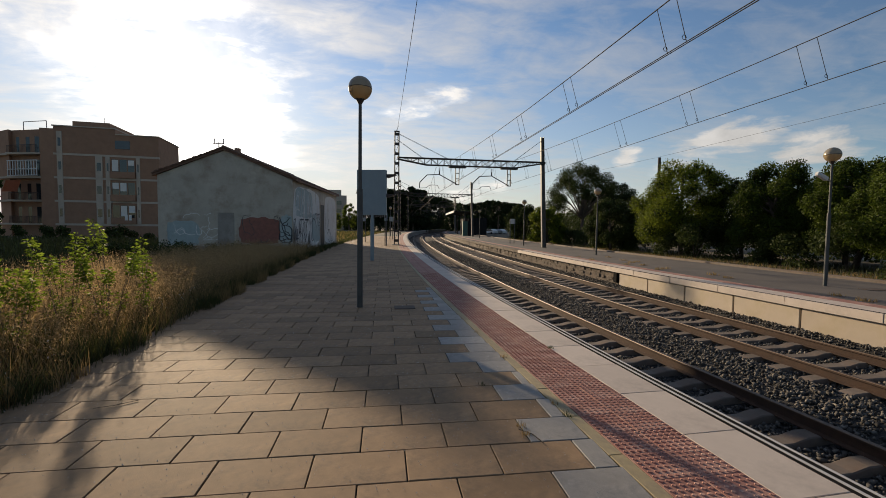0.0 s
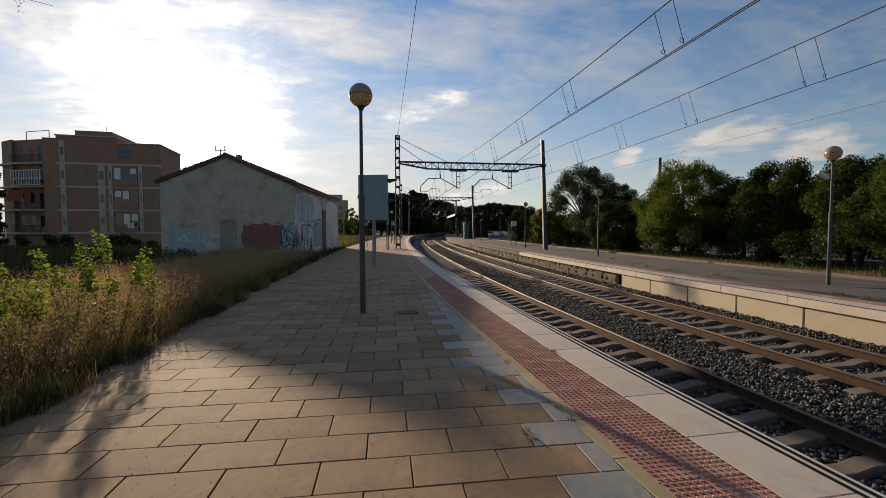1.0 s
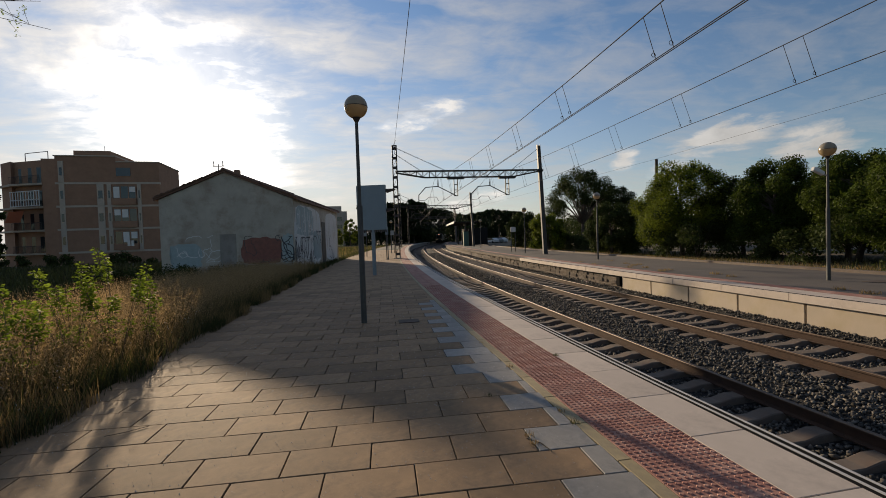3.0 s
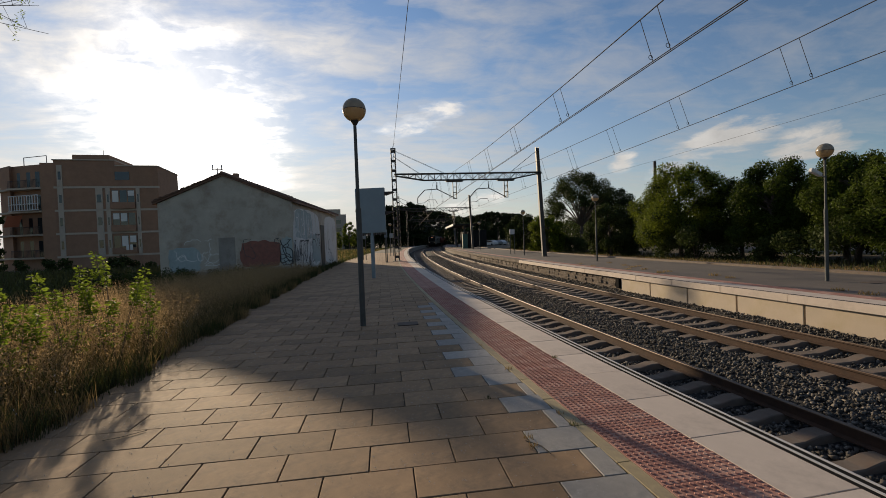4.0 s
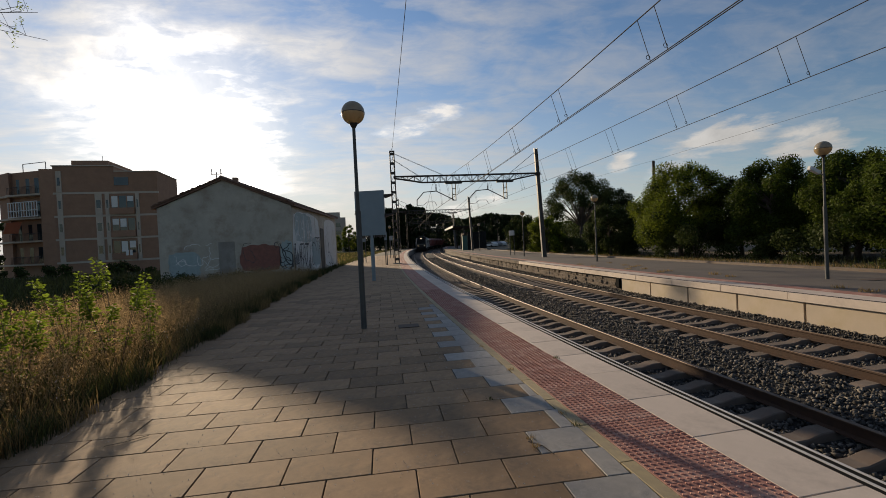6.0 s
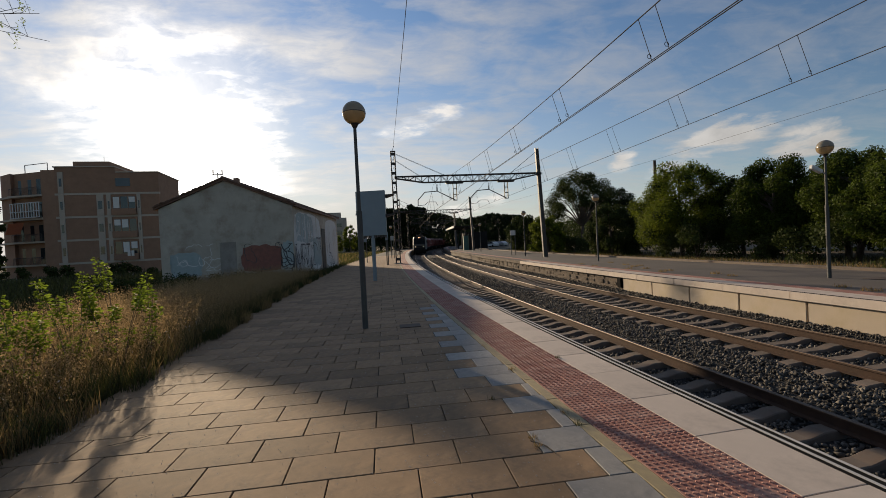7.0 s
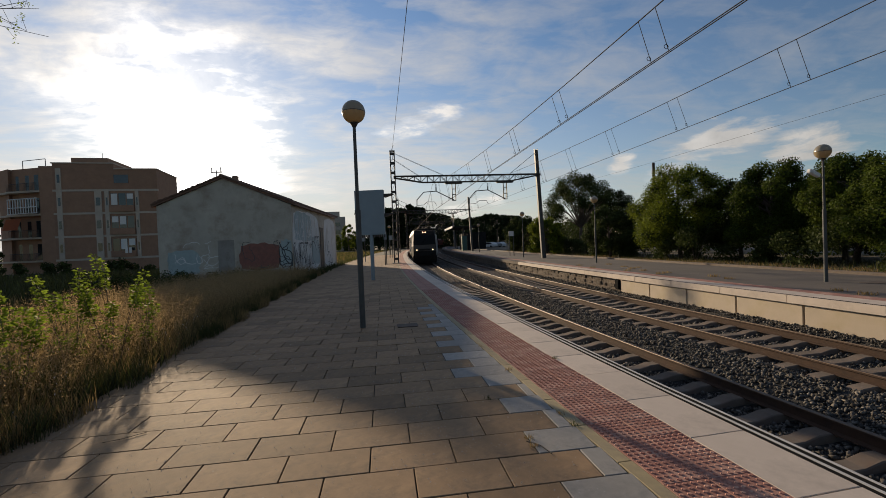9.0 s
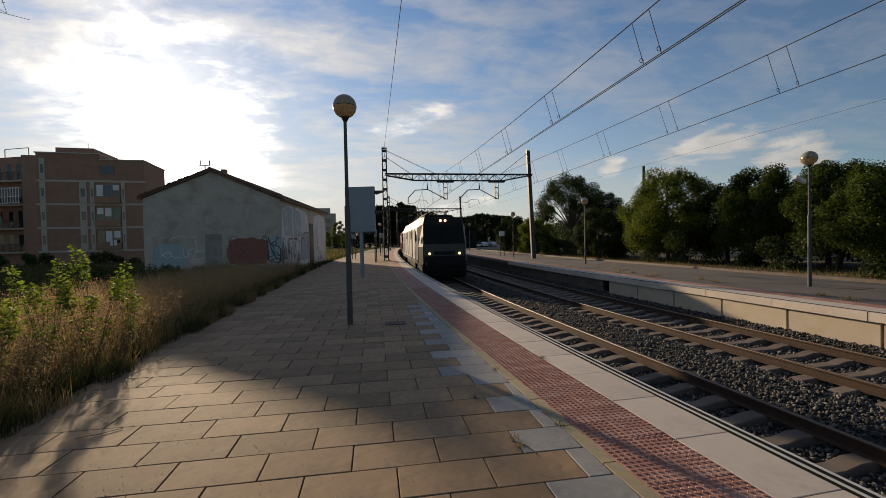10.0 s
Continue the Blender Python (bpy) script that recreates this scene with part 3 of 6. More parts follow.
def ballast():
    z = RAIL_Z - 0.27
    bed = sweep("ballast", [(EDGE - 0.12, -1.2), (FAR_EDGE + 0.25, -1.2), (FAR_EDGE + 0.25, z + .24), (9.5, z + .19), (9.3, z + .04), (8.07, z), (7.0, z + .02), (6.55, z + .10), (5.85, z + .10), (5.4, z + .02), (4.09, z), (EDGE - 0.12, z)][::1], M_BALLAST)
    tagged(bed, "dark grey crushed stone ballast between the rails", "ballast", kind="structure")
    rng = np.random.default_rng(5)
    n = 100000
    y = 0.5 + 68 * rng.random(n) ** 2.2
    y[:9000] = -6 + 6.6 * rng.random(9000)
    x = EDGE - 0.1 + rng.random(n) * (FAR_EDGE - EDGE + 0.33)
    zz = np.interp(x, [2.1, 4.09, 5.4, 5.85, 6.55, 7.0, 8.07, 9.3, 9.5, 10.0], [z, z, z + .02, z + .10, z + .10, z + .02, z, z + .04, z + .19, z + .24])
    slot = ((y + 6.0) % 0.62)
    on = ((slot < 0.14) | (slot > 0.48)) & ((np.abs(x - TRACKS[0]) < 1.22) | (np.abs(x - TRACKS[1]) < 1.22))
    keep = ~on
    x, y, zz = x[keep], y[keep], zz[keep]
    n = len(x)
    b = np.array([bend(v) for v in y])
    r = (0.011 + 0.016 * rng.random(n) ** 1.5) * (1 + np.maximum(0, y - 18) / 40)
    cube = np.array([(-1, -1, -1), (1, -1, -1), (1, 1, -1), (-1, 1, -1), (-.6, -.7, 1), (.8, -.6, .8), (.6, .8, 1), (-.8, .6, .7)], float)
    q = rng.normal(size=(n, 4))
    q /= np.linalg.norm(q, axis=1)[:, None]
    w, a, c, d = q.T
    rot = np.stack([np.stack([1 - 2 * (c * c + d * d), 2 * (a * c - d * w), 2 * (a * d + c * w)], 1),
                    np.stack([2 * (a * c + d * w), 1 - 2 * (a * a + d * d), 2 * (c * d - a * w)], 1),
                    np.stack([2 * (a * d - c * w), 2 * (c * d + a * w), 1 - 2 * (a * a + c * c)], 1)], 1)
    shape = cube[None] * (0.55 + 0.7 * rng.random((n, 8, 1))) * (0.65 + 0.75 * rng.random((n, 1, 3)))
    v = np.einsum("nij,nkj->nki", rot, shape) * r[:, None, None]
    v += np.stack([x + b, y, zz + r * .5 + .01 * rng.random(n)], 1)[:, None]
    f = np.array([(0, 3, 2, 1), (4, 5, 6, 7), (0, 1, 5, 4), (1, 2, 6, 5), (2, 3, 7, 6), (3, 0, 4, 7)])
    faces = (f[None] + 8 * np.arange(n)[:, None, None]).reshape(-1, 4)
    me = bpy.data.meshes.new("ballast_stones")
    me.vertices.add(n * 8)
    me.vertices.foreach_set("co", v.astype(np.float32).ravel())
    me.loops.add(len(faces) * 4)
    me.loops.foreach_set("vertex_index", faces.astype(np.int32).ravel())
    me.polygons.add(len(faces))
    me.polygons.foreach_set("loop_start", np.arange(0, len(faces) * 4, 4, dtype=np.int32))
    me.update(calc_edges=True)
    me.materials.append(M_STONE)
    tagged(new("ballast_stones", me), "loose grey crushed stones of the track bed", "ballast", kind="stuff")


ballast()


# ------------------------------------------------------------ lamps
def lamp_post(x, y, z, height=4.0, camera_box=False, tilt=0.0, group="platform lamps"):
    lp = thing("platform_lamp", pose(x, y, z, 0, 0, -turn(y)), "grey steel post with a two-tone globe lamp on the platform", "lamp", group)
    bm = bmesh.new()
    rod(bm, (0, 0, 0), (0, 0, 2.2), .054, .052, 14)
    rod(bm, (0, 0, 2.2), (0, 0, height - .22), .036, .030, 14)
    part("pole", bm, M_POST, lp, smooth=False)
    bm = bmesh.new()
    rod(bm, (0, 0, height - .23), (0, 0, height - .14), .034, .085, 14)
    part("collar", bm, M_DARKSTEEL, lp)
    r = .215
    bm = ball(bmesh.new(), (0, 0, height + .05), r, 28, 18)
    bmesh.ops.delete(bm, geom=[v for v in bm.verts if v.co.z > height + .08], context="VERTS")
    globe = part("globe", bm, M_GLOBE, lp, "amber translucent lower globe", True)
    bm = ball(bmesh.new(), (0, 0, height + .05), r * 1.004, 28, 18)
    bmesh.ops.delete(bm, geom=[v for v in bm.verts if v.co.z < height + .04], context="VERTS")
    part("upper_shell", bm, M_GLOBE_CAP, lp, "darker upper half of the globe", True)
    bm = bmesh.new()
    rod(bm, (0, 0, height + .04), (0, 0, height + .052), r * 1.006, r * 1.006, 28)
    part("seam_ring", bm, M_DARKSTEEL, lp)
    if camera_box:
        bm = bmesh.new()
        rod(bm, (0, 0, height - .75), (-.16, 0, height - .68), .02)
        bm2 = boxed(-.20, -.055, -.06, .20, .065, .06, .015)
        bm2.transform(pose(-.34, 0, height - .60, 0, 24, 0))
        part("camera_housing", bm2, M_WHITE, lp, "white security camera housing")
        part("camera_bracket", bm, M_STEEL, lp)
    return lp


lamp_post(-0.43, 8.18, 0, 3.98, group="lamps of the near platform")
lamp_post(-0.43 + bend(62) + 0.3, 62, 0, 3.98, group="lamps of the near platform")
lamp_post(-0.43 + bend(90) + 0.3, 90, 0, 3.98, group="lamps of the near platform")
for i, (x, y) in enumerate(((13.3, 11.3), (13.2, 25.3), (12.75, 38.0), (12.9 + bend(62), 62.0), (12.9 + bend(82), 82.0), (13.3, -3))):
    lamp_post(x, y, FAR_Z, 3.9, i == 0, group="lamps of the far platform")


# ------------------------------------------------------------ overhead line
GANTRIES = (-24.4, 34.4, 71.0, 108.0, 148.0)


def wire_bend(y):
    """Sideways place of the wires: straight chords from gantry to gantry."""
    ys = GANTRIES + (190.0,)
    xs = (0.0,) + tuple(bend(v) for v in ys[1:])
    return float(np.interp(y, ys, xs))


def gantry(y):
    dx = wire_bend(y)
    g = thing("catenary_gantry", pose(dx, y, 0), "dark lattice steel gantry on two masts spanning the tracks", "gantry", "gantries over the line")
    # lattice mast on the near platform
    bm = bmesh.new()
    for sx in (-.16, .16):
        box(bm, .95 + sx - .045, -.07, 0, .95 + sx + .045, .07, 8.9)
    for k in range(12):
        z0 = .35 + k * .76
        for yy in (-.075, .067):
            box(bm, .80, yy, z0 - .10, 1.10, yy + .008, z0 + .10)
        rod(bm, (.82, 0, z0 + .1), (1.08, 0, z0 + .66), .013, n=5)
    box(bm, .74, -.09, 8.88, 1.16, .09, 8.96)
    part("lattice_mast", bm, M_DARKSTEEL, g, "dark lattice mast")
    bm = bmesh.new()
    box(bm, .6, -.35, -.1, 1.3, .35, .05, .03)
    part("footing", bm, M_CONC, g)
    # tapered H-section mast on the far platform
    bm = bmesh.new()
    for s in (-1, 1):
        v = [bm.verts.new(p) for p in ((13.2 + s * .16 - .012, -.14, FAR_Z), (13.2 + s * .16 + .012, -.14, FAR_Z), (13.2 + s * .16 + .012, .14, FAR_Z), (13.2 + s * .16 - .012, .14, FAR_Z),
                                       (12.84 + s * .12 - .012, -.12, 8.95), (12.84 + s * .12 + .012, -.12, 8.95), (12.84 + s * .12 + .012, .12, 8.95), (12.84 + s * .12 - .012, .12, 8.95))]
        for f in ((0, 3, 2, 1), (4, 5, 6, 7), (0, 1, 5, 4), (1, 2, 6, 5), (2, 3, 7, 6), (3, 0, 4, 7)):
            bm.faces.new([v[i] for i in f])
    v = [bm.verts.new(p) for p in ((13.05, -.012, FAR_Z), (13.35, -.012, FAR_Z), (13.35, .012, FAR_Z), (13.05, .012, FAR_Z), (12.73, -.012, 8.9), (12.95, -.012, 8.9), (12.95, .012, 8.9), (12.73, .012, 8.9))]
    for f in ((0, 3, 2, 1), (4, 5, 6, 7), (0, 1, 5, 4), (1, 2, 6, 5), (2, 3, 7, 6), (3, 0, 4, 7)):
        bm.faces.new([v[i] for i in f])
    part("mast", bm, M_MASTPALE, g, "pale tapered steel mast")
    bm = bmesh.new()
    box(bm, 12.72, -.16, 6.72, 13.14, .16, 6.92, .02)
    part("mast_clamp", bm, M_DARKSTEEL, g)
    # truss beam
    bm = bmesh.new()
    for yy in (-.18, .18):
        rod(bm, (1.0, yy, 6.9), (12.9, yy, 6.88), .045, n=6)
        rod(bm, (3.3, yy, 6.38), (10.6, yy, 6.36), .04, n=6)
        rod(bm, (3.3, yy, 6.38), (1.0, yy, 6.78), .04, n=6)
        rod(bm, (10.6, yy, 6.36), (12.9, yy, 6.78), .04, n=6)
    part("chord_frame", bm, M_DARKSTEEL, g)
    bm = bmesh.new()
    x = 1.6
    k = 0
    while x < 12.6:
        zb = 6.38 if 3.3 <= x <= 10.6 else (6.38 + (3.3 - x) * .174 if x < 3.3 else 6.36 + (x - 10.6) * .165)
        x2 = x + .52
        zb2 = 6.38 if 3.3 <= x2 <= 10.6 else (6.38 + (3.3 - x2) * .174 if x2 < 3.3 else 6.36 + (x2 - 10.6) * .165)
        for yy in (-.18, .18):
            rod(bm, (x, yy, zb), (x, yy, 6.89), .018, n=4)
            rod(bm, (x, yy, zb if k % 2 else 6.89), (x2, yy, 6.89 if k % 2 else zb2), .018, n=4)
        rod(bm, (x, -.18, 6.89), (x2, .18, 6.89), .015, n=4)
        x = x2
        k += 1
    part("lattice", bm, M_DARKSTEEL, g)
    for cx in WIRES:
        o = cx - WIRES[0]
        bm = bmesh.new()
        box(bm, 5.1 + o, -.2, 6.22, 6.5 + o, .2, 6.36, .02)
        for sx in (-.14, .14):
            box(bm, 5.8 + o + sx - .03, -.04, 4.85, 5.8 + o + sx + .03, .04, 6.25)
        for zz in (4.88, 5.35, 5.8):
            box(bm, 5.66 + o, -.035, zz - .03, 5.94 + o, .035, zz + .03)
        part("hanger", bm, M_DARKSTEEL, g)
        bm = bmesh.new()
        pipe(bm, [(5.8 + o, 0, 4.9), (4.35 + o, 0, 5.66), (3.35 + o, 0, 5.6), (2.78 + o, 0, 5.0), (2.76 + o, 0, 4.55)], .035, 8)
        pipe(bm, [(4.35 + o, 0, 5.66), (4.35 + o, 0, 5.95)], .05, 8)
        pipe(bm, [(2.76 + o, 0, 4.55), (3.3 + o, 0, 4.58), (3.6 + o, 0, 4.82), (4.2 + o, 0, 4.80), (4.35 + o, 0, 4.5)], .018, 6)
        part("registration_arm", bm, M_DARKSTEEL, g)
        bm = bmesh.new()
        for zz in (5.98, 6.05, 6.12, 6.19):
            rod(bm, (4.35 + o, 0, zz - .012), (4.35 + o, 0, zz + .012), .07, .05, 10)
        part("insulator", bm, M_TRUNKLIT, g)
    for p, q in (((.95, 0, 8.8), (5.0, 0, 6.92)), ((.95, 0, 8.3), (3.0, 0, 6.92)), ((12.85, 0, 8.7), (10.5, 0, 6.92))):
        for yy in (-.12, .12):
            part("stay", rod(bmesh.new(), (p[0], yy, p[2]), (q[0], yy, q[2]), .012, n=5), M_WIRE, g)
    return g


for gy_ in GANTRIES:
    gantry(gy_)


def catenary(cx, mx, zc, zmid, zend, twin):
    w = thing("contact_line", pose(0, 0, 0), "dark overhead contact wires with hanging droppers", "wires", "overhead lines")
    spans = list(zip(GANTRIES, GANTRIES[1:])) + [(148.0, 190.0)]
    cw, ms = bmesh.new(), bmesh.new()
    for y0, y1 in spans:
        n = 16
        half = (y1 - y0) / 2
        mid = (y0 + y1) / 2

        def zm(y):
            return zmid + (zend - zmid) * ((y - mid) / half) ** 2
        ys = [y0 + (y1 - y0) * i / n for i in range(n + 1)]
        for a, b in zip(ys, ys[1:]):
            for s in ((-.022, .022) if twin else (0,)):
                rod(cw, (cx + wire_bend(a) + s, a, zc), (cx + wire_bend(b) + s, b, zc), .0085, n=6)
            rod(ms, (mx + wire_bend(a), a, zm(a)), (mx + wire_bend(b), b, zm(b)), .010, n=6)
        y = y0 + 2.6 + (-0.35 if twin else 1.3)
        while y < y1 - 1.5:
            for yy in (y, y + .42):
                bm = rod(bmesh.new(), (mx + wire_bend(yy), yy, zm(yy)), (cx + wire_bend(yy), yy, zc), .0055, n=5)
                loop = [(cx + wire_bend(yy) - .035 + .035 * math.cos(q * 1.047), yy + .01, zc + .075 + .035 * math.sin(q * 1.047)) for q in range(7)]
                pipe(bm, loop, .005, 4)
                part("dropper", bm, M_WIRE, w)
            y += 3.5
    part("contact_wire", cw, M_WIRE, w)
    part("messenger_wire", ms, M_WIRE, w)


catenary(WIRES[0], WIRES[0] - .2, 4.22, 4.86, 6.2, True)
catenary(WIRES[1], WIRES[1] - .3, 4.48, 5.265, 6.2, False)


def cable(pts, r, label):
    c = thing("overhead_cable", pose(0, 0, 0), label, "cable", "cables along the line")
    part("strand", pipe(bmesh.new(), pts, r), M_WIRE, c)


cable([(0.95 + wire_bend(y), y, 8.85 + .35 * (((y - 5) / 29.4) ** 2 - 1) if y < 35 else 8.85) for y in (-24.4, -10, 0, 5, 12, 20, 28, 34.4, 71, 108, 148)], .011, "thin feeder cable strung between the mast tops")
cable([(13.5 + wire_bend(y), y, 5.02 + .00035 * (y - 5) ** 2) for y in (-24.4, -10, 0, 10, 20, 34.4, 60, 84)], .0045, "thin pale cable strung along the far platform")


# ------------------------------------------------------------ warehouse
def warehouse():
    """Local frame: corner next to the platform at the origin, long side along +y, gable along -x."""
    wh = thing("warehouse", pose(-5.12, 25.6, -0.1, 0, 0, -4.3), "derelict plaster warehouse with a gabled tile roof, covered in graffiti", "warehouse")
    rnd0 = random.Random(3)
    L, W, AX, AZ, EZ, EZL = 13.6, 7.4, -3.75, 5.75, 4.15, 4.3
    bm = bmesh.new()
    prism(bm, [(-W, 0), (0, 0), (0, EZ), (AX, AZ), (-W, EZL)][::-1], 0, .35)
    prism(bm, [(-W, 0), (0, 0), (0, EZ), (AX, AZ), (-W, EZL)][::-1], L - .35, L)
    box(bm, -.35, .35, 0, 0, L - .35, EZ)
    box(bm, -W, .35, 0, -W + .35, L - .35, EZL)
    bmesh.ops.recalc_face_normals(bm, faces=bm.faces)
    part("wall", bm, M_PLASTER, wh, "stained grey plaster walls")
    for side in (1, -1):
        bm = bmesh.new()
        ex, ez = (0.22, EZ - .04) if side > 0 else (-W - .22, EZL - .06)
        pr = [(ex, ez), (ex, ez + .12), (AX, AZ + .14), (AX, AZ)]
        prism(bm, pr if side > 0 else pr[::-1], -.12, L + .12)
        bmesh.ops.recalc_face_normals(bm, faces=bm.faces)
        roof = part("roof", bm, M_ROOFTILE, wh, "weathered clay tile roof slope")
        # rows of tiles as ribs across the slope
        y = -.12
        while y < L + .1:
            part("roof_rib", rod(bmesh.new(), (ex, y, ez + .13 + rnd0.uniform(-.02, .02)), (AX, y, AZ + .15), .055, n=6), M_ROOFTILE, roof)
            y += .27
    bm = bmesh.new()
    rod(bm, (AX, -.14, AZ + .16), (AX, L + .14, AZ + .16), .1, n=8)
    part("ridge", bm, M_ROOFTILE, wh)
    bm = bmesh.new()
    box(bm, -4.15, -.02, 0.3, -3.25, .05, 2.25)
    part("bricked_doorway", bm, M_CONC, wh, "blocked grey doorway")
    bm = bmesh.new()
    box(bm, -.04, 7.2, .05, .03, 8.3, 3.1)
    part("gate", bm, M_DARKSTEEL, wh, "dark tall gate")
    # graffiti: fields and strokes of paint, plain shapes
    rnd = random.Random(4)

    def blot(name, mat, face, u0, v0, u1, v1, off, wob=.2, n=34):
        bm = bmesh.new()
        pts = []
        for i in range(n):
            a = 2 * math.pi * i / n
            c, s = math.cos(a), math.sin(a)
            k = max(abs(c), abs(s)) ** .7
            pts.append(((u0 + u1) / 2 + c / k * (u1 - u0) / 2 * (1 + rnd.uniform(-wob, wob)), (v0 + v1) / 2 + s / k * (v1 - v0) / 2 * (1 + rnd.uniform(-wob, wob))))
        vs = [bm.verts.new((u, -off, v) if face == "g" else (off, u, v)) for u, v in pts]
        f = bm.faces.new(vs)
        bmesh.ops.triangulate(bm, faces=[f])
        part(name, bm, mat, wh)

    def stroke(bm, face, pts, w, off):
        """One ribbon of paint along the points."""
        rows = []
        for i, (u, v) in enumerate(pts):
            a, b = pts[max(0, i - 1)], pts[min(len(pts) - 1, i + 1)]
            d = Vector((b[0] - a[0], b[1] - a[1]))
            d = d.normalized() if d.length > 1e-4 else Vector((1, 0))
            k = w / 2 * (.6 + .4 * math.sin(math.pi * (i + .5) / len(pts)))
            ends = ((u - d.y * k, v + d.x * k), (u + d.y * k, v - d.x * k))
            rows.append([bm.verts.new((p, -off, q) if face == "g" else (off, p, q)) for p, q in ends])
        for p, q in zip(rows, rows[1:]):
            bm.faces.new((p[0], p[1], q[1], q[0]))

    blot("painted_field", M_GRAF_R, "g", -2.95, .45, -.72, 2.0, .006, .07)
    blot("painted_field", M_GRAF_B, "g", -.70, .2, -.04, 2.15, .006, .06)
    blot("painted_field", M_GRAF_B, "g", -6.9, .3, -5.2, 1.75, .006, .08)
    blot("painted_field", M_GRAF_W, "s", .06, .08, 6.9, 3.95, .005, .02)
    blot("painted_field", M_GRAF_B, "s", .5, 2.05, 4.6, 3.85, .009, .06)
    blot("painted_field", M_GRAF_B, "s", 4.6, .5, 6.8, 2.3, .009)
    blot("painted_field", M_GRAF_W, "s", 8.5, .1, 13.2, 3.9, .006, .02)

    def drips(face, u0, u1, v0, v1, n, mat, off):
        """Runs of paint straight down the wall, of uneven length and width."""
        for _ in range(n):
            u, v = rnd.uniform(u0, u1), rnd.uniform(v0 + (v1 - v0) * .4, v1)
            pts = [(u + rnd.uniform(-.015, .015), v - i * rnd.uniform(.12, .2)) for i in range(rnd.randint(4, 10))]
            pts = [p for p in pts if p[1] > v0]
            if len(pts) > 2:
                bm = bmesh.new()
                stroke(bm, face, pts, rnd.uniform(.03, .10), off)
                part("paint_run", bm, mat, wh)

    drips("s", .1, 4.4, .1, 2.0, 34, M_GRAF_K, .0125)
    drips("s", .1, 6.8, 1.6, 3.9, 34, M_GRAF_W, .0115)
    drips("s", .1, 6.8, 1.6, 3.9, 18, M_PLASTER, .0135)
    drips("s", 8.6, 13.1, .3, 3.6, 18, M_PLASTER, .0135)

    def scrawl(face, u0, v0, u1, v1, n, w, mat, off, tall=False):
        """Wandering lines of spray paint, each its own piece."""
        for _ in range(n):
            bm = bmesh.new()
            u, v = rnd.uniform(u0, u1), rnd.uniform(v0, v1)
            a = rnd.uniform(0, 6.28)
            pts = [(u, v)]
            for _k in range(rnd.randint(7, 13)):
                a += rnd.uniform(-1.1, 1.3)
                st = rnd.uniform(.10, .2)
                u = min(u1, max(u0, u + math.cos(a) * st))
                v = min(v1, max(v0, v + math.sin(a) * st * (2.0 if tall else 1.0)))
                pts.append((u, v))
            stroke(bm, face, pts, w * rnd.uniform(.7, 1.3), off)
            part("painted_stroke", bm, mat, wh)

    scrawl("s", .2, .15, 4.0, 1.95, 16, .09, M_GRAF_K, .014, True)
    scrawl("s", .2, 2.1, 4.5, 3.6, 9, .07, M_GRAF_W, .011)
    scrawl("s", 4.4, .3, 6.9, 2.4, 8, .07, M_GRAF_K, .012)
    scrawl("s", 8.6, .3, 11.6, 2.3, 6, .07, M_GRAF_K, .013)
    scrawl("g", -.75, .3, -.05, 2.0, 9, .06, M_GRAF_K, .010)
    scrawl("g", -2.8, .6, -.8, 2.1, 4, .04, M_GRAF_K, .011)
    scrawl("g", -7.0, .7, -3.2, 2.2, 9, .04, M_GRAF_W, .012)
    # loose tiles along the verge and the ridge
    for i in range(26):
        f = i / 25
        x = AX * (1 - f) + .2 * f if i % 2 else AX * (1 - f) - (W + .2) * f
        ze = AZ + .16 - (AZ - (EZ if i % 2 else EZL)) * f
        tl = boxed(-.11, -.14, -.015, .11, .14, .02, .008)
        tl.transform(pose(x, -.06 + rnd.uniform(-.05, .05), ze + rnd.uniform(-.03, .02), 0, (23 if i % 2 else -22) + rnd.uniform(-8, 8), rnd.uniform(-8, 8)))
        part("verge_tile", tl, M_ROOFTILE, wh)
    part("chimney", boxed(AX + .35, .5, AZ - .2, AX + .62, .8, AZ + .22, .02), M_BRICK, wh)
    part("plinth", boxed(-W + .02, -.05, -.15, -.75, .0, .34, .02), M_CONC, wh, "broken grey plinth")
    # aerial behind the ridge
    bm = bmesh.new()
    rod(bm, (-5.0, 2.2, 4.9), (-5.0, 2.2, 6.62), .03)
    rod(bm, (-5.33, 2.2, 6.5), (-4.68, 2.2, 6.5), .025)
    for x in (-5.27, -4.73):
        rod(bm, (x, 2.2, 6.5), (x, 2.2, 6.8), .035)
    part("aerial", bm, M_STEEL, wh)


warehouse()


